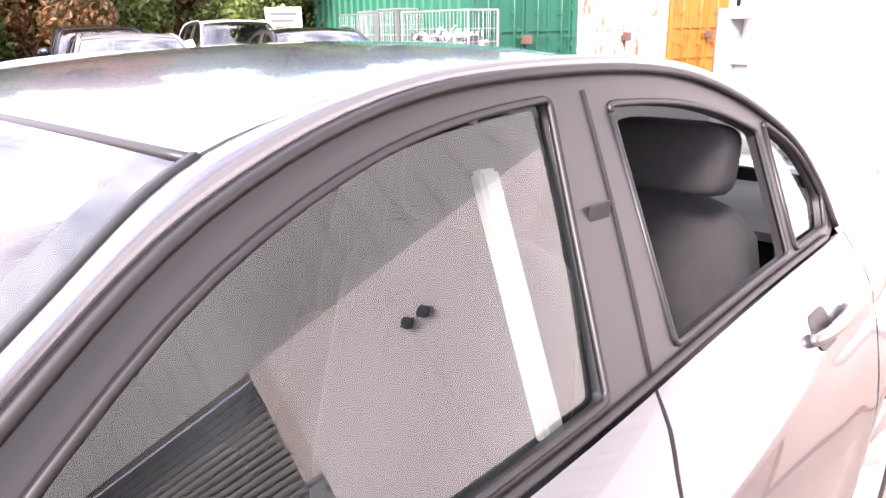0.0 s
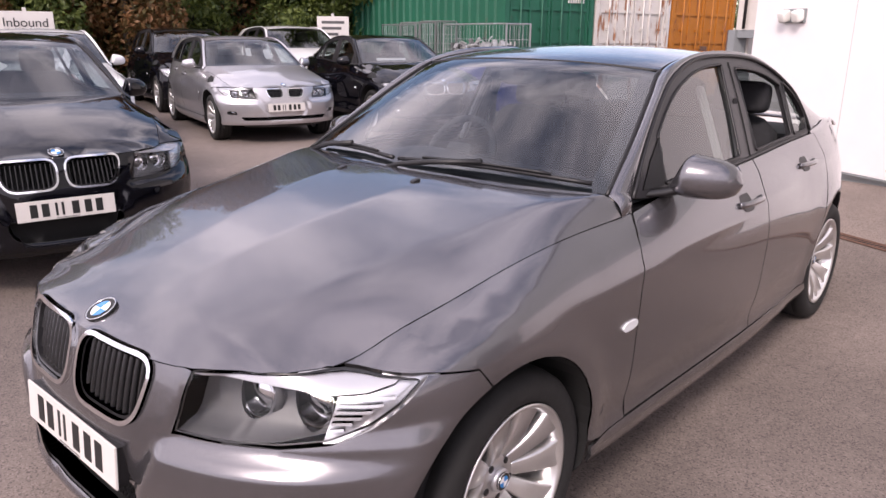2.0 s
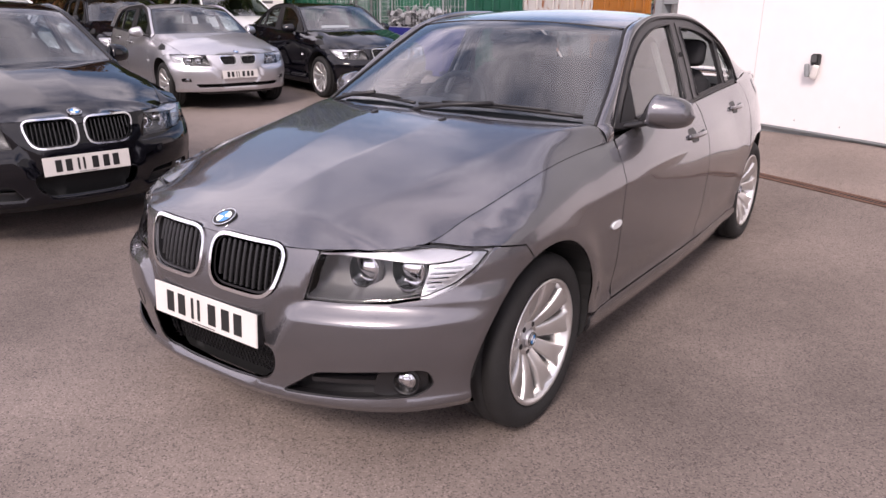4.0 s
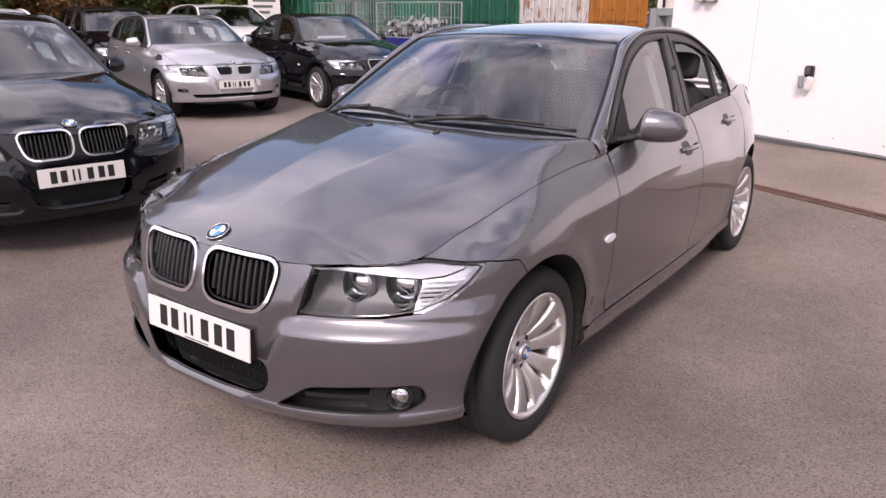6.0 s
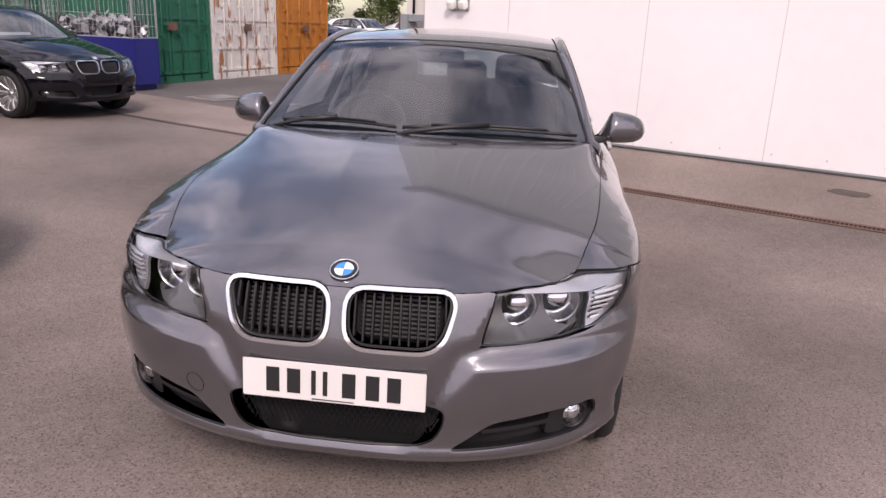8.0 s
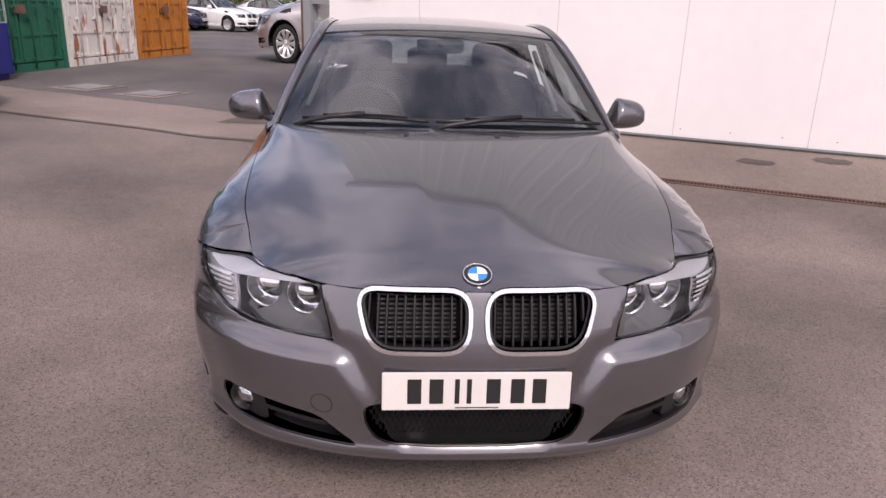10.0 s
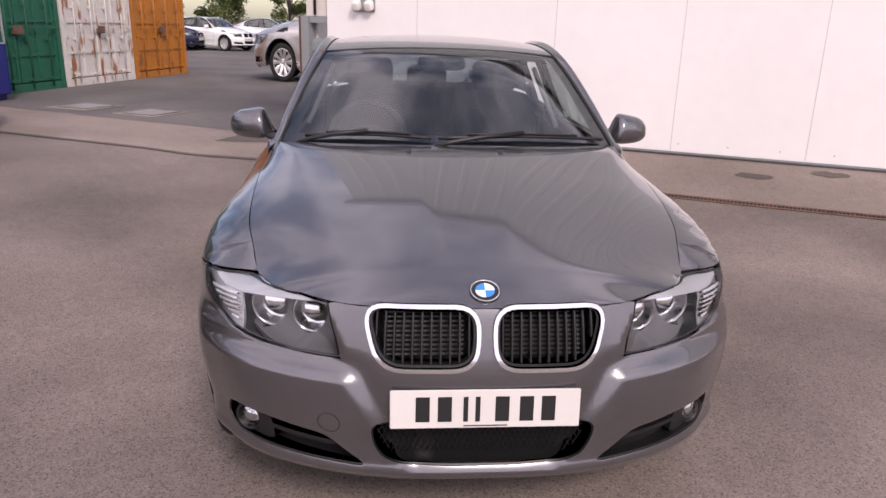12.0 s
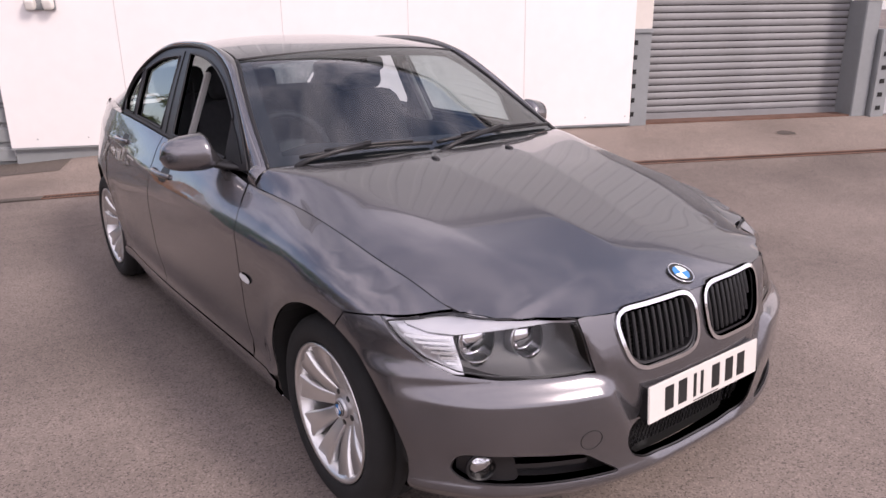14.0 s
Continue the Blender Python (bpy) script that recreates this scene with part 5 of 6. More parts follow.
for i in range(400):
    a = -3.0 + i * 0.03
    p, q = at_wall(a, DRAIN + 0.036), at_wall(a, DRAIN - 0.038)
    p.z, q.z = ground_z(p.x, p.y) + 0.006, ground_z(q.x, q.y) + 0.006
    tube([p, q], 0.005, 4, bm)
tagged(part("drain_grating", bm, RUSTY), "rusty slotted drain grating in the ground", "drain", kind="stuff")

# manholes in the lane
for k, (x, y) in enumerate(((-5.05, 9.75), (-3.85, 9.15))):
    mh = thing("manhole_cover", "square worn manhole cover in a concrete surround", "manhole", "manholes in the lane", (x, y, ground_z(x, y) + 0.004), WALL_YAW)
    part("surround", box(-0.42, -0.42, 0, 0.42, 0.42, 0.006), CONCRETE, mh)
    part("cover", box(-0.27, -0.27, 0.006, 0.27, 0.27, 0.014, 0.004), GALV, mh)
    part("cover_rim", box(-0.30, -0.30, 0.005, 0.30, 0.30, 0.010), PATCH, mh)

# ---- building: white sheeted bay, posts, roller door ----
CORNER, JAMB, TOP = -3.63, 2.79, 2.45
Z0 = FOOT + 0.02
wall = tagged(part("wall_front", box(CORNER, 0.0, Z0 + 0.02, JAMB, 0.22, TOP, 0.004, None, WALLM), WALLW), "smooth white sheeted building wall", "wall", kind="structure")
for a in (-2.5, -0.95, 0.31, 1.55):
    part("sheet_joint", box(a - 0.003, -0.002, Z0 + 0.02, a + 0.003, 0.002, TOP, 0, None, WALLM), PIPE, wall)
part("base_strip", box(CORNER + 0.02, 0.03, 0.0, JAMB, 0.2, Z0 + 0.02, 0, None, WALLM), CLAD, wall, "grey base strip")
part("drip_edge", box(CORNER, -0.012, Z0 + 0.005, JAMB, 0.0, Z0 + 0.02, 0, None, WALLM), CLAD, wall)
for k in range(14):
    a = CORNER + 0.25 + 0.47 * k
    for z in (Z0 + 0.10,):
        part("fixing", turned([(0.008, -0.004), (0.008, 0.002), (0.004, 0.004)], 8, WALLM @ pose(a, -0.001, z, 90, 0, 0)), GALV, wall)


def corrugated(a0, a1, z0, z1, b, horizontal=True, pitch=0.19, depth=0.03):
    """A profiled steel sheet with flat pans and raised ribs."""
    bm = bmesh.new()
    n = int((z1 - z0 if horizontal else a1 - a0) / pitch)
    cuts = []
    for i in range(n):
        for f, d in ((0, 0), (0.12, 0), (0.2, -depth), (0.82, -depth), (0.92, 0)):
            cuts.append((i + f, d))
    cuts.append((n, 0))
    rows = []
    for k, d in cuts:
        k = min(k * pitch, (z1 - z0 if horizontal else a1 - a0))
        rows.append([bm.verts.new(WALLM @ Vector(((a, b + d, z0 + k) if horizontal else (a0 + k, b + d, a)))) for a in ((a0, a1) if horizontal else (z0, z1))])
    for p, q in zip(rows, rows[1:]):
        bm.faces.new((p[0], p[1], q[1], q[0]))
    return bm


left = tagged(part("wall_corner", corrugated(-3.88, CORNER, 0.15, 1.46, 0.10), CLAD), "grey profiled cladding at the building's corner", "wall", kind="structure")
part("flashing", box(-3.93, 0.03, 1.46, CORNER, 0.16, 1.54, 0.004, None, WALLM), CLAD, left)
part("upper_sheet", box(-3.93, 0.05, 1.54, CORNER, 0.2, TOP, 0, None, WALLM), CREAM, left)
part("corner_post", box(-3.985, 0.0, 0.1, -3.88, 0.16, 1.54, 0.006, None, WALLM), CLAD, left, "pale grey steel corner post")
part("post_edge", box(-4.025, 0.02, 0.1, -3.985, 0.16, 1.54, 0.003, None, WALLM), RUSTY, left, "rusty brown edge strip")
side = tagged(part("wall_side", box(-4.0, 0.16, 0.0, -3.85, 13, TOP, 0, None, WALLM), CREAM), "cream sheeted flank of the building", "wall", kind="structure")

upper = tagged(part("wall_upper", box(CORNER - 0.5, 0.06, TOP, 18, 0.26, 6.4, 0, None, WALLM), CREAM), "pale ribbed upper cladding", "wall", kind="structure")
part("cladding_ribs", corrugated(CORNER - 0.5, 18, TOP, 6.4, 0.05, False, 0.29, 0.012), mat("rib_sheet", (0.42, 0.44, 0.44), 0.5, var=0.08, scale=1.0), upper, "light grey ribbed sheets")
part("eaves_gutter", box(CORNER - 0.6, -0.12, 6.3, 18, 0.06, 6.45, 0.01, None, WALLM), CLAD, upper)

# roller door and its posts
DL, DR = 3.02, 5.62
jl = tagged(part("door_post_1", box(JAMB + 0.005, 0.02, Z0 - 0.05, DL - 0.02, 0.30, 1.29, 0.008, None, WALLM), CLAD), "grey punched steel post beside the roller door", "post", kind="structure")
part("post_cap", box(JAMB + 0.0, 0.0, 1.29, DL - 0.01, 0.31, 1.335, 0.004, None, WALLM), CLAD, jl)
part("post_upper", box(JAMB + 0.01, 0.03, 1.335, DL - 0.02, 0.30, TOP, 0, None, WALLM), CREAM, jl, "cream upper lining")
for k in range(6):
    z = Z0 + 0.09 + 0.155 * k
    part("slot", box(JAMB + 0.006, 0.014, z, JAMB + 0.05, 0.022, z + 0.05, 0, None, WALLM), GAPM, jl)
jr = tagged(part("door_post_2", box(DR, 0.04, Z0 - 0.05, DR + 0.20, 0.34, 1.6, 0.01, None, WALLM), CLAD), "grey punched steel post beside the roller door", "post", kind="structure")
part("post_front", box(DR + 0.21, -0.02, Z0 - 0.05, DR + 0.40, 0.3, 1.28, 0.01, None, WALLM), CLAD, jr)
part("post_upper", box(DR + 0.02, 0.03, 1.6, DR + 0.40, 0.30, TOP, 0, None, WALLM), CREAM, jr)
for k in range(6):
    z = Z0 + 0.06 + 0.155 * k
    part("slot", box(DR + 0.27, -0.026, z, DR + 0.33, -0.018, z + 0.05, 0, None, WALLM), GAPM, jr)
roller = tagged(part("door_1", box(DL - 0.02, 0.34, Z0, DR + 0.02, 0.38, TOP, 0, None, WALLM), GAPM), "closed grey steel roller shutter door", "door", kind="structure")
bm = bmesh.new()
prof = [(0.0, 0.010), (-0.007, 0.018), (-0.011, 0.040), (-0.008, 0.062), (-0.003, 0.073), (0.0, 0.080)]
vs = [[bm.verts.new((a, b, z)) for b, z in prof] for a in (DL - 0.02, DR + 0.02)]
for i in range(5):
    bm.faces.new((vs[0][i], vs[1][i], vs[1][i + 1], vs[0][i + 1]))
first = part("slat", bm, ROLLER, roller, "", 80)
first.matrix_basis = WALLM @ Matrix.Translation((0, 0.33, Z0 + 0.07))
for k in range(1, 26):
    o = new("slat", first.data)
    o.parent = roller
    o.matrix_basis = WALLM @ Matrix.Translation((0, 0.33, Z0 + 0.07 + 0.080 * k))
part("bottom_rail", box(DL - 0.02, 0.31, Z0 + 0.0, DR + 0.02, 0.34, Z0 + 0.075, 0.004, None, WALLM), ROLLER, roller)
part("threshold", box(DL - 0.02, 0.06, Z0 - 0.03, DR + 0.02, 0.34, Z0 + 0.006, 0, None, WALLM), RUSTY, roller, "worn reddish threshold")
sd = tagged(part("door_2", box(DR + 0.42, 0.05, Z0, DR + 3.2, 0.12, TOP, 0.004, None, WALLM), DOORG), "plain grey steel door leaf", "door", kind="structure")
part("door_plate", box(DR + 0.50, 0.042, 1.05, DR + 0.58, 0.05, 1.30, 0.003, None, WALLM), GALV, sd)
tagged(part("wall_far", box(DR + 3.2, 0.05, 0, 18, 0.2, TOP, 0, None, WALLM), WALLW), "white sheeted wall beyond the doors", "wall", kind="structure")

# fittings on the wall
fl = thing("wall_lamp", "pair of small grey and white lamps on the wall", "lamp")
part("back_plate", box(-3.27, -0.03, 1.60, -3.01, 0.0, 1.725, 0.006, None, WALLM), CLAD, fl)
for a in (-3.215, -3.06):
    part("lamp_head", cushion(0.045, 0.05, 0.052, 0.02, WALLM @ pose(a, -0.06, 1.66, 20, 0, 0)), mat("lamp_white" if a < -3.1 else "lamp_pale", (0.72, 0.70, 0.66), 0.4), fl, "", 60)
kb = thing("key_box", "black socket box with a white rag hung from it", "box")
part("box_body", box(-1.855, -0.06, 0.925, -1.785, 0.0, 1.03, 0.008, None, WALLM), TRIM, kb)
part("box_flap", box(-1.85, -0.072, 0.955, -1.79, -0.06, 1.02, 0.004, None, WALLM), LAMPG, kb)
part("rag", cushion(0.03, 0.022, 0.065, 0.03, WALLM @ pose(-1.805, -0.05, 0.87, 8, 12, 20)), PLATE, kb, "crumpled white rag", 60)
part("hook", cushion(0.02, 0.02, 0.06, 0.02, WALLM @ pose(-1.87, -0.07, 0.88, 0, -10, 0)), CLAD, kb, "", 60)
vt = thing("wall_sensor", "pair of small dark sensor boxes high on the wall", "sensor")
for a in (1.40, 1.55):
    part("sensor_body", box(-0.045, -0.06, -0.045, 0.045, 0.0, 0.045, 0.012, None, WALLM @ pose(a, 0, 1.95, 0, 45, 0)), TRIM, vt)
pp = thing("cable_pipe", "thin dark pipe run up the building's corner", "pipe")
part("pipe", tube([WALLM @ Vector((-3.80, 0.02, z)) for z in (1.55, 1.9, 2.2, TOP)], 0.016, 8), TRIM, pp, "", 60)

# ---- containers ----
CONT0, CX = Vector((-5.95, 15.15, 0)), Vector((0.225, 0.974, 0)).normalized()
CYAW = math.degrees(math.atan2(CX.y, CX.x))


def paint_worn(name, color, rust, amount):
    """Old paint with rust that runs downwards."""
    m = mat(name, color, 0.55, var=0.18, scale=1.3)
    n, l = m.node_tree.nodes, m.node_tree.links
    p = n["Principled BSDF"]
    src = p.inputs["Base Color"].links[0].from_socket
    tc, mp, a, r, mx = n.new("ShaderNodeTexCoord"), n.new("ShaderNodeMapping"), n.new("ShaderNodeTexNoise"), n.new("ShaderNodeValToRGB"), n.new("ShaderNodeMix")
    mp.inputs["Scale"].default_value = (5, 5, 1.1)
    a.inputs["Scale"].default_value, a.inputs["Detail"].default_value = 1.4, 7
    r.color_ramp.elements[0].position, r.color_ramp.elements[1].position = amount, amount + 0.07
    mx.data_type = "RGBA"
    mx.inputs["B"].default_value = (*rust, 1)
    l.new(tc.outputs["Object"], mp.inputs["Vector"])
    l.new(mp.outputs["Vector"], a.inputs["Vector"])
    l.new(a.outputs["Fac"], r.inputs["Fac"])
    l.new(r.outputs["Color"], mx.inputs["Factor"])
    l.new(src, mx.inputs["A"])
    l.new(mx.outputs["Result"], p.inputs["Base Color"])
    return m


def container(name, label, along, paint, rods, marks=False):
    o = CONT0 + CX * along
    c = thing("shipping_container", label, "container", "row of shipping containers", (o.x, o.y, ground_z(o.x, o.y)), CYAW)
    w, ln, h = 2.42, 6.06, 2.59
    n = 21
    for x0, sgn in ((0.03, -1), (w - 0.03, 1)):
        bm = bmesh.new()
        rows = []
        for i in range(n):
            for f, d in ((0.0, 0), (0.28, 0), (0.42, -0.036), (0.78, -0.036), (0.92, 0)):
                y = 0.12 + (ln - 0.24) * (i + f) / n
                rows.append([bm.verts.new((x0 + sgn * d * 1.0, y, z)) for z in (0.14, h - 0.08)])
        for a, b in zip(rows, rows[1:]):
            bm.faces.new((a[0], a[1], b[1], b[0]))
        part("side_wall", bm, paint, c, "corrugated side wall")
    part("roof_sheet", box(0.03, 0.05, h - 0.05, w - 0.03, ln - 0.05, h - 0.02), paint, c)
    part("floor_frame", box(0.03, 0.05, 0.02, w - 0.03, ln - 0.05, 0.14), paint, c)
    part("back_wall", box(0.05, ln - 0.1, 0.14, w - 0.05, ln - 0.05, h - 0.05), paint, c)
    for x in (0.0, w - 0.12):
        for y in (0.0, ln - 0.12):
            part("corner_post", box(x, y, 0, x + 0.12, y + 0.12, h, 0.008), paint, c)
            for z in (0.0, h - 0.12):
                part("corner_casting", box(x - 0.006, y - 0.006, z, x + 0.126, y + 0.126, z + 0.12, 0.01), rods, c)
    part("header", box(0.12, 0.0, h - 0.14, w - 0.12, 0.1, h, 0.006), paint, c)
    part("door_sill", box(0.12, 0.0, 0.0, w - 0.12, 0.1, 0.15, 0.006), paint, c)
    for k in (0, 1):
        x0, x1 = (0.13, w / 2 - 0.006) if k == 0 else (w / 2 + 0.006, w - 0.13)
        d = part("door_leaf", box(x0, 0.045, 0.16, x1, 0.085, h - 0.15, 0.004), paint, c)
        for z in (0.17, 0.62, 1.22, 1.85, h - 0.24):
            part("door_rib", box(x0 + 0.01, 0.018, z, x1 - 0.01, 0.05, z + 0.07, 0.01), paint, d)
        for x in (x0 + 0.01, (x0 + x1) / 2 - 0.03, x1 - 0.07):
            part("door_stile", box(x, 0.015, 0.17, x + 0.06, 0.05, h - 0.16, 0.008), paint, d)
        for x in (x0 + 0.26, x1 - 0.26):
            part("lock_rod", tube([(x, -0.015, 0.06), (x, -0.015, h - 0.06)], 0.017, 8), rods, d, "", 60)
            for z in (0.2, 0.9, 1.5, h - 0.25):
                part("rod_bracket", box(x - 0.04, -0.03, z, x + 0.04, 0.03, z + 0.05, 0.004), rods, d)
            part("lock_handle", box(x - 0.02, -0.045, 1.12, x + 0.26, -0.03, 1.16, 0.004), rods, d)
        for z in (0.35, 0.95, 1.55, 2.15):
            xh = 0.10 if k == 0 else w - 0.16
            part("hinge", box(xh, -0.012, z, xh + 0.06, 0.05, z + 0.13, 0.006), rods, d)
    part("lock_box", box(w / 2 - 0.12, -0.075, 1.02, w / 2 + 0.10, 0.0, 1.17, 0.008), RUSTY, c)
    if marks:
        for i in range(7):
            part("marking_bar", box(1.66 + 0.07 * i, 0.012, 2.02, 1.705 + 0.07 * i, 0.0145, 2.13), PLATE, c)
        for i in range(3):
            part("marking_bar", box(0.05 + 0.10 * i, -0.003, 1.18, 0.085 + 0.10 * i, -0.001, 1.26), PLATE, c)
    return c


GREENC = paint_worn("container_green", (0.009, 0.112, 0.064), (0.04, 0.08, 0.05), 0.66)
WHITEC = paint_worn("container_white", (0.66, 0.62, 0.58), (0.30, 0.13, 0.06), 0.56)
ORANGEC = paint_worn("container_orange", (0.46, 0.165, 0.02), (0.25, 0.09, 0.03), 0.60)
container("a", "green steel shipping container with corrugated side", -4.94, GREENC, GREENC, True)
container("b", "white shipping container with rust stained doors", -2.46, WHITEC, WHITEC)
container("c", "faded orange shipping container with closed doors", 0.02, ORANGEC, ORANGEC)

# ---- cages and bins before the containers ----
BINBLUE = mat("bin_blue", (0.012, 0.014, 0.15), 0.5, var=0.15, scale=3)


def wire_panel(w, h, m, step=0.10, r=0.004, frame=0.015):
    """One mesh of a welded wire side with its frame."""
    bm = bmesh.new()
    for p, q in (((0, 0), (w, 0)), ((w, 0), (w, h)), ((w, h), (0, h)), ((0, h), (0, 0))):
        tube([m @ Vector((p[0], 0, p[1])), m @ Vector((q[0], 0, q[1]))], frame, 6, bm)
    for k in range(1, int(w / step)):
        tube([m @ Vector((k * step, 0, 0)), m @ Vector((k * step, 0, h))], r, 4, bm)
    for k in range(1, int(h / step / 2)):
        tube([m @ Vector((0, 0, k * step * 2)), m @ Vector((w, 0, k * step * 2))], r, 4, bm)
    return bm


def cage(x, y, turn, w, d, h, base=0.12):
    c = thing("wire_cage", "empty galvanised wire mesh cage trolley", "cage", "wire cages by the containers", (x, y, ground_z(x, y)), turn)
    part("cage_base", box(0, 0, base - 0.04, w, d, base, 0.005), GALV, c)
    for m in (pose(0, 0, base), pose(0, d, base), pose(0, 0, base, 0, 0, 90), pose(w, 0, base, 0, 0, 90)):
        tagged(part("wire_side", wire_panel(w if abs(m.to_euler().z) < 0.1 else d, h - base, m, 0.09), GALV, c), kind="stuff")
    for a in (0.06, w - 0.06):
        for b in (0.06, d - 0.06):
            part("castor", turned([(0.04, -0.015), (0.04, 0.015)], 10, pose(a, b, 0.04, 90, 0, 0)), RUBBER, c)
    return c


for i, (x, y, h) in enumerate(((-10.86, 10.74, 1.58), (-10.09, 10.56, 1.62), (-9.32, 10.38, 1.64))):
    cage(x, y, -13, 0.74, 0.40, h)

bn = thing("scrap_bin", "blue steel bin with mesh sides full of scrap parts", "bin", "", (-8.53, 10.20, ground_z(-7.5, 10)), -13)
for nm, a in (("front_panel", (0, 0, 0.1, 2.0, 0.03, 0.9)), ("back_panel", (0, 0.58, 0.1, 2.0, 0.61, 0.9)), ("side_panel", (0, 0.03, 0.1, 0.03, 0.58, 0.9)), ("side_panel", (1.97, 0.03, 0.1, 2.0, 0.58, 0.9)), ("floor_panel", (0.03, 0.03, 0.1, 1.97, 0.58, 0.14))):
    part(nm, box(*a, 0.006), BINBLUE, bn)
for x in (0.1, 1.7):
    part("skid", box(x, 0.0, 0.0, x + 0.2, 0.61, 0.1, 0.006), BINBLUE, bn)
tagged(part("mesh_side", wire_panel(2.0, 0.68, pose(0, 0.015, 0.9), 0.10), GALV, bn), kind="stuff")
tagged(part("mesh_side", wire_panel(2.0, 0.68, pose(0, 0.595, 0.9), 0.10), GALV, bn), kind="stuff")
tagged(part("mesh_side", wire_panel(0.58, 0.68, pose(0.015, 0.015, 0.9, 0, 0, 90), 0.10), GALV, bn), kind="stuff")
tagged(part("mesh_side", wire_panel(0.58, 0.68, pose(1.985, 0.015, 0.9, 0, 0, 90), 0.10), GALV, bn), kind="stuff")
rng = random.Random(5)
bm, bm2 = bmesh.new(), bmesh.new()
for k in range(260):
    x, y = rng.uniform(0.1, 1.9), rng.uniform(0.08, 0.54)
    z = 0.85 + rng.uniform(0, 0.42) * (1 - abs(x - 1) * 0.35)
    sx, sy, sz = rng.uniform(0.02, 0.09), rng.uniform(0.02, 0.07), rng.uniform(0.015, 0.05)
    m = pose(x, y, z, rng.uniform(0, 360), rng.uniform(0, 360), 0)
    if k % 5 == 0:
        r0 = rng.uniform(0.03, 0.08)
        tube([m @ Vector((r0 * math.cos(i * 0.7), r0 * math.sin(i * 0.7), 0.02 * i)) for i in range(6)], rng.uniform(0.008, 0.02), 6, bm if k % 2 else bm2)
    elif k % 3:
        box(-sx, -sy, -sz, sx, sy, sz, 0, bm if k % 4 else bm2, m)
    else:
        turned([(sx * 0.6, -sz), (sx, 0), (sx * 0.5, sz)], 8, m, bm if k % 2 else bm2)
tagged(part("scrap", bm, mat("scrap_metal", (0.55, 0.55, 0.56), 0.4, 0.4, var=0.4, scale=9), bn), kind="stuff")
tagged(part("dark_scrap", bm2, mat("scrap_dark", (0.06, 0.06, 0.065), 0.5, var=0.4, scale=9), bn), kind="stuff")

# ---- signs ----
def sign(x, y, turn, w, h, top, lines, label):
    g0 = ground_z(x, y)
    s = thing("sign_board", label, "sign", "", (x, y, g0), turn)
    part("board", box(-w / 2, -0.012, top - h, w / 2, 0.012, top, 0.006), PLATE, s)
    for dx in (-w * 0.3, w * 0.3):
        part("post", tube([(dx, 0.03, 0), (dx, 0.03, top - 0.05)], 0.025, 8), GALV, s, "", 60)
    part("finial", box(-0.03, -0.01, top, 0.03, 0.01, top + 0.06, 0.004), PLATE, s)
    for i, word in enumerate(lines):
        cu = bpy.data.curves.new("lettering", "FONT")
        cu.body, cu.size, cu.align_x, cu.extrude = word, 0.20, "CENTER", 0.002
        tmp = new("lettering", cu)
        me = bpy.data.meshes.new_from_object(tmp.evaluated_get(bpy.context.evaluated_depsgraph_get()))
        bpy.data.objects.remove(tmp)
        me.materials.clear()
        me.materials.append(INK)
        o = new("lettering", me)
        o.parent = s
        o.matrix_basis = pose(0, -0.016, top - 0.24 - 0.22 * i, 90, 0, 0)
    if not lines:
        for i in range(3):
            part("bar", box(-w * 0.36, -0.015, top - 0.16 - 0.13 * i, w * (0.36 - 0.1 * i), -0.012, top - 0.10 - 0.13 * i), LAMPG, s)
    return s


sign(-11.45, 3.35, 70, 0.82, 0.60, 1.69, ("Inbound", "Lane"), "white board on posts lettered Inbound Lane")
sign(-11.72, 10.0, 55, 0.72, 0.6, 1.76, (), "white notice board half hidden by leaves")

# ---- hedge trees ----
LEAF = bpy.data.materials.new("leaf")
LEAF.use_nodes = True
n, l = LEAF.node_tree.nodes, LEAF.node_tree.links
pr = n["Principled BSDF"]
pr.inputs["Roughness"].default_value = 0.55
gi, oi, mx, r1, r2 = n.new("ShaderNodeNewGeometry"), n.new("ShaderNodeObjectInfo"), n.new("ShaderNodeMix"), n.new("ShaderNodeValToRGB"), n.new("ShaderNodeValToRGB")
r1.color_ramp.elements[0].color, r1.color_ramp.elements[1].color = (0.032, 0.056, 0.012, 1), (0.16, 0.20, 0.045, 1)
r2.color_ramp.elements[0].color, r2.color_ramp.elements[1].color = (0.07, 0.06, 0.018, 1), (0.28, 0.13, 0.055, 1)
mx.data_type = "RGBA"
gt = n.new("ShaderNodeMath")
gt.operation = "GREATER_THAN"
gt.inputs[1].default_value = 0.86
l.new(gi.outputs["Random Per Island"], r1.inputs["Fac"])
l.new(gi.outputs["Random Per Island"], r2.inputs["Fac"])
l.new(oi.outputs["Random"], gt.inputs[0])
l.new(gt.outputs[0], mx.inputs["Factor"])
l.new(r1.outputs["Color"], mx.inputs["A"])
l.new(r2.outputs["Color"], mx.inputs["B"])
l.new(mx.outputs["Result"], pr.inputs["Base Color"])
pr.inputs["Subsurface Weight"].default_value = 0.0
tl_ = n.new("ShaderNodeBsdfTranslucent")
ms = n.new("ShaderNodeMixShader")
ms.inputs["Fac"].default_value = 0.3
l.new(mx.outputs["Result"], tl_.inputs["Color"])
l.new(pr.outputs["BSDF"], ms.inputs[1])
l.new(tl_.outputs["BSDF"], ms.inputs[2])
l.new(ms.outputs["Shader"], n["Material Output"].inputs["Surface"])
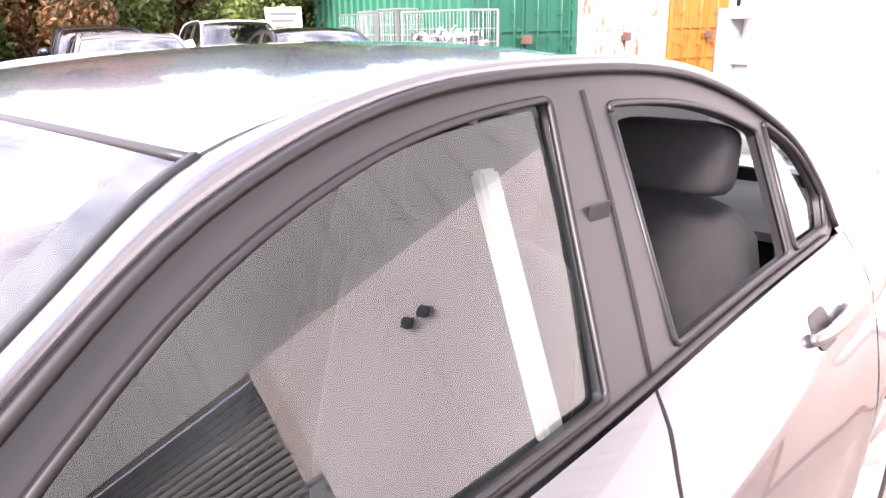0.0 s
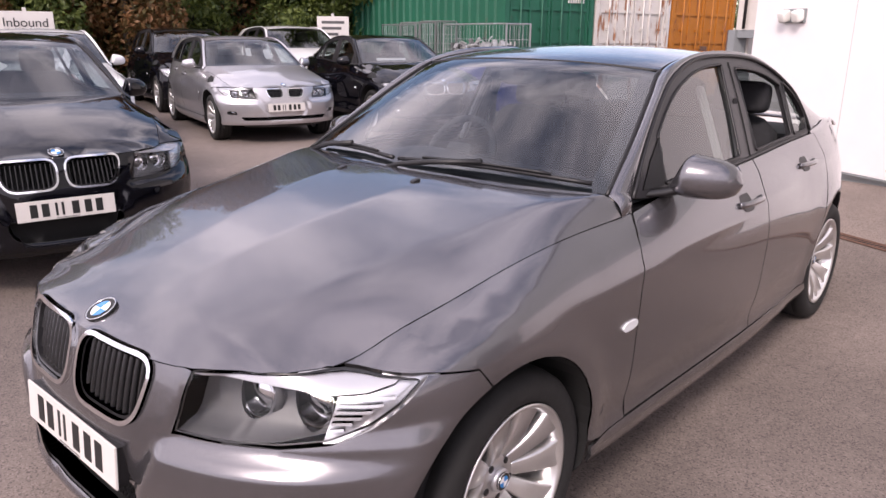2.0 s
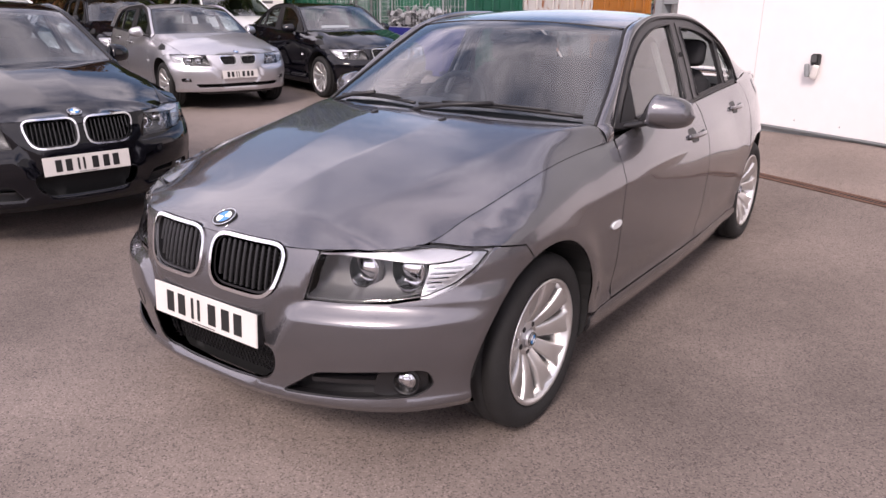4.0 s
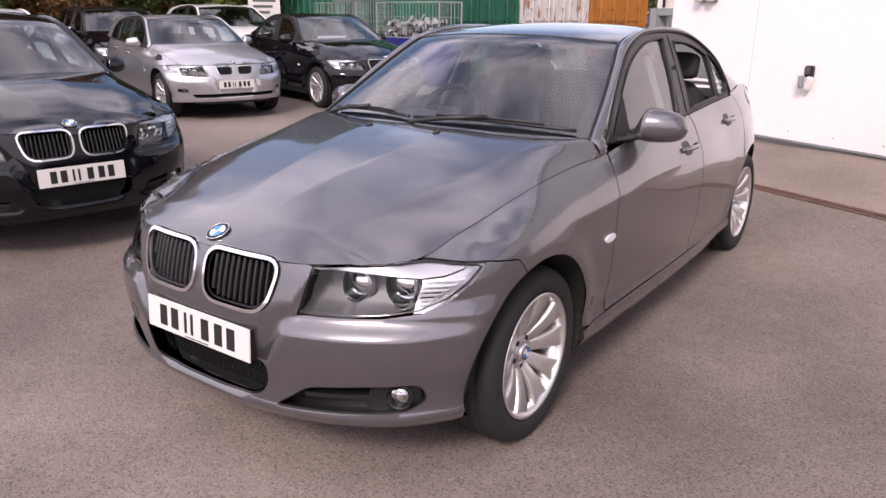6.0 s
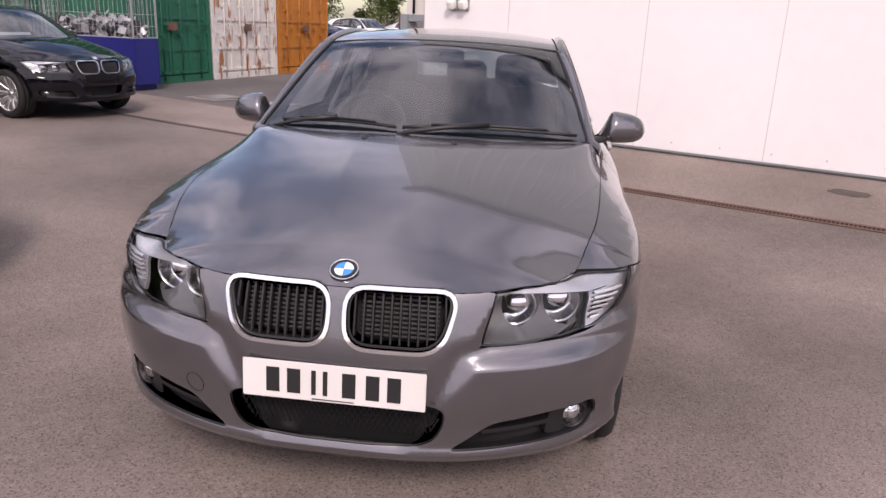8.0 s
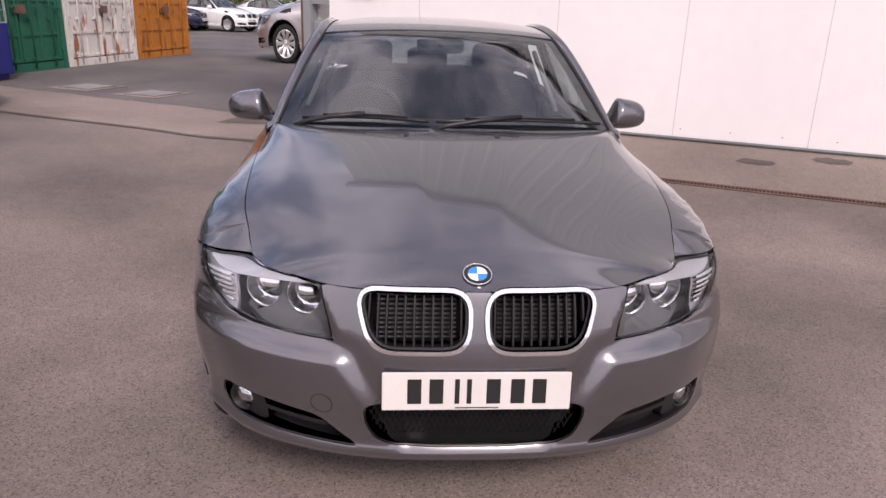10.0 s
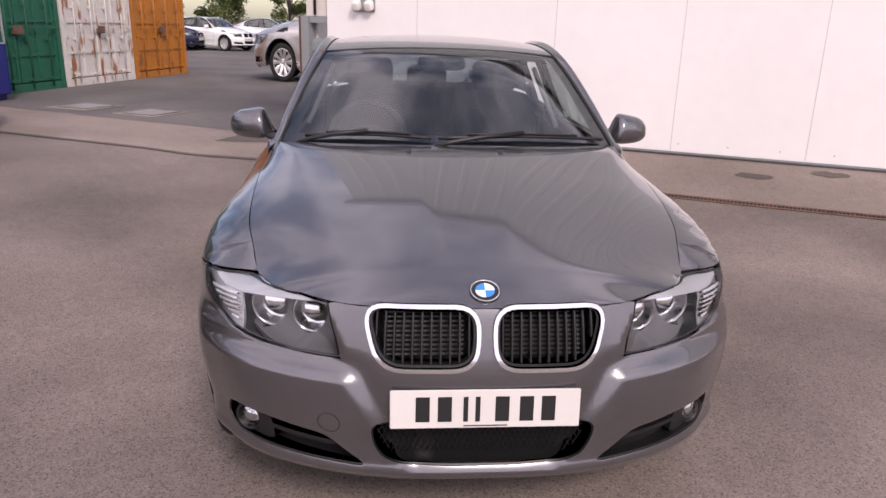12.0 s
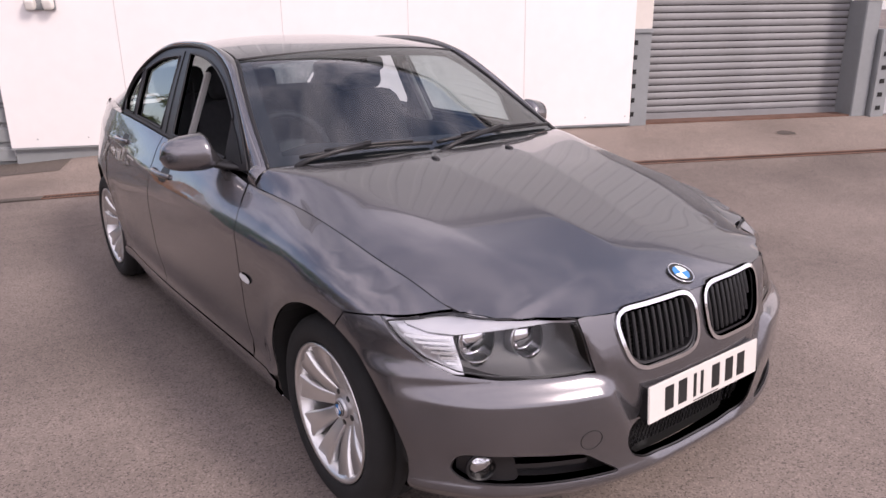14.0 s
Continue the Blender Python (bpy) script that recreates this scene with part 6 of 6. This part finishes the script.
BARK = mat("bark", (0.07, 0.055, 0.042), 0.9, var=0.4, scale=8, bump=0.8, bump_scale=40)


def tree(seed, h, spread, count, low):
    """Trunk with limbs and a crown of small leaves in uneven clumps."""
    rg = random.Random(seed)
    t = thing("tree", "dense leafy green tree along the yard's edge", "tree", "trees along the yard")
    bm = bmesh.new()
    clumps = []
    tube([(0, 0, 0), (0.05, 0.03, h * 0.3), (0.0, 0.08, h * 0.7)], 0.10, 8, bm)
    for k in range(34):
        a, z = rg.uniform(0, 6.283), low + (h - low) * rg.random() ** 0.8
        rr = spread * (0.35 + 0.65 * rg.random()) * (1 - 0.55 * max(0, (z / h - 0.55) / 0.45) ** 1.5)
        c = Vector((rr * math.cos(a), rr * math.sin(a), z))
        clumps.append((c, rg.uniform(0.35, 0.75)))
        base = Vector((0, 0, max(0.2, z * 0.55)))
        tube([base, base.lerp(c, 0.5) + Vector((0, 0, 0.12)), c], 0.022, 5, bm)
    part("trunk", bm, BARK, t, "", 60)
    vs, fs = [], []
    for k in range(count):
        c, r = clumps[rg.randrange(len(clumps))]
        d = Vector((rg.gauss(0, 1), rg.gauss(0, 1), rg.gauss(0, 0.8))).normalized() * r * rg.random() ** 0.45
        p = c + d
        if p.z < 0.05:
            continue
        q = Euler((rg.uniform(-1.2, 1.2), rg.uniform(-1.2, 1.2), rg.uniform(0, 6.283))).to_matrix()
        s = rg.uniform(0.045, 0.095)
        i = len(vs)
        vs += [p + q @ Vector((-s, 0, 0)), p + q @ Vector((0, -s * 0.55, s * 0.15)), p + q @ Vector((s, 0, -s * 0.1)), p + q @ Vector((0, s * 0.55, s * 0.15))]
        fs += [(i, i + 1, i + 2), (i, i + 2, i + 3)]
    tagged(put("crown", vs, fs, LEAF, t, "", False), "crown of small leaves", kind="stuff")
    return t


kinds = [tree(11, 5.6, 1.9, 15000, 0.3), tree(12, 5.0, 1.7, 13000, 0.3), tree(13, 6.4, 2.1, 16000, 0.4)]
spots = []
for k in range(11):
    f = k / 10
    spots.append((-20.5 + 8.3 * f + 0.5 * math.sin(k * 2.3), -3.5 + 18.5 * f + 0.4 * math.cos(k * 1.7)))
spots += [(-13.3, 11.3), (-15.2, 6.8), (-16.3, 3.6), (-16.8, 9.6), (-18.0, 5.6), (-17.6, 0.6), (-15.6, 12.4), (-19.6, 2.2), (-13.0, 41), (-9.6, 43), (-6.0, 44), (-2.4, 44.5), (1.2, 44), (4.5, 42), (-13.5, 17.5), (-16.5, 13.0), (-19.0, 9.5), (-21.5, 6.5), (-23.0, 3.0), (-24.0, -1.0), (-18.2, 15.0), (-21.5, 11.5), (-15.0, 20.0)]
for k, (x, y) in enumerate(spots):
    m = pose(x, y, ground_z(x, y), 0, 0, 67 * k)
    if k < 3:
        kinds[k].matrix_basis = m
    else:
        copy_thing(kinds[k % 3], m)

shrub = tree(17, 2.7, 1.5, 12000, 0.15)
shrub.name = "shrub"
tagged(shrub, "dense leafy hedge shrub along the yard's edge", "shrub", "shrubs along the yard")
low = []
for k in range(15):
    f = k / 14
    low.append((-21.4 + 7.2 * f + 0.3 * math.sin(k * 1.9), -4.0 + 15.8 * f))
for k, (x, y) in enumerate(low):
    m = pose(x, y, ground_z(x, y), 0, 0, 53 * k)
    if k == 0:
        shrub.matrix_basis = m
    else:
        copy_thing(shrub, m)

# ---- the grey saloon in the middle ----
main_car = car("saloon_car", "dark grey metallic four-door saloon with ten-spoke silver wheels", GREY, fine=True,
               open_windows=(("rear_side_window", 1), ("front_window", -1)))


# ---- parked cars round the yard ----
def parked(name, label, paint, x, y, turn, scale=(1, 1, 1), hatch=False, spokes=10, group="cars parked in a row", bars=7, small_nose=False):
    return car(name, label, paint, (x, y, ground_z(x, y)), turn, scale, hatch, group=group, spokes=spokes, plate_bars=bars, small_nose=small_nose)


black_hatch = parked("hatchback_car", "glossy black hatchback with chrome ringed grille", BLACK, -3.06, 0.315, 79, (0.955, 0.95, 0.985), True)
silver_hatch = parked("hatchback_car", "silver hatchback with dark grille and clear lamps", SILVER, -6.83, 4.70, 72.5, (0.955, 0.94, 0.95), True, small_nose=True)
black_saloon = parked("saloon_car", "black saloon with silver wheels beside the cages", BLACK, -5.98, 6.88, 71, (1.0, 1.0, 0.98), bars=0)
parked("estate_car", "white car parked behind the black hatchback", WHITE, -7.57, 2.15, 73, (1.0, 1.0, 1.0), True)
parked("hatchback_car", "dark blue car parked before the hedge", NAVY, -12.4, 3.9, 73, (1.0, 1.0, 0.97), True)
parked("estate_car", "black tall car parked behind the silver hatchback", BLACK, -10.6, 5.95, 73, (1.0, 1.0, 1.04), True)
parked("estate_car", "white tall car parked before the hedge", WHITE, -10.5, 8.5, 73, (1.08, 1.0, 1.09), True)
parked("utility_car", "silver tall utility car seen past the building's corner", DULL_SILVER, -2.68, 16.4, -90, (1.06, 0.97, 1.42), True, group="cars in the lane")
parked("hatchback_car", "white hatchback parked at the lane's end", WHITE, -6.9, 32.0, 62, (0.97, 0.95, 1.0), True, group="cars in the lane")
parked("hatchback_car", "dark blue car half hidden by the orange container", NAVY, -9.0, 31.5, 80, (1.0, 1.0, 1.0), True, group="cars in the lane")
parked("saloon_car", "silver saloon parked across the lane's end", SILVER, -4.6, 36.0, 95, (1.0, 1.0, 1.0), group="cars in the lane")


# papers behind the windscreens of the parked cars
def paper(parent, name, label, x, y, z, w, h, pitch, roll):
    o = part(name, box(-w / 2, -h / 2, -0.001, w / 2, h / 2, 0.001, 0, None, pose(x, y, z, pitch, 0, 0) @ pose(0, 0, 0, 0, 0, roll)), PLATE, parent, label)
    return o


paper(black_hatch, "window_sticker", "white diamond sticker inside the windscreen", -0.05, 0.88, 1.20, 0.10, 0.10, 33, 45)
paper(black_saloon, "dash_card", "white card lying along the windscreen's foot", -0.20, 0.66, 1.045, 0.50, 0.05, 55, 0)
paper(silver_hatch, "window_paper", "white paper sheet behind the windscreen", 0.30, 0.92, 1.15, 0.11, 0.16, 60, 8)
paper(silver_hatch, "window_paper", "white paper sheet behind the windscreen", 0.02, 0.98, 1.18, 0.08, 0.13, 60, 0)
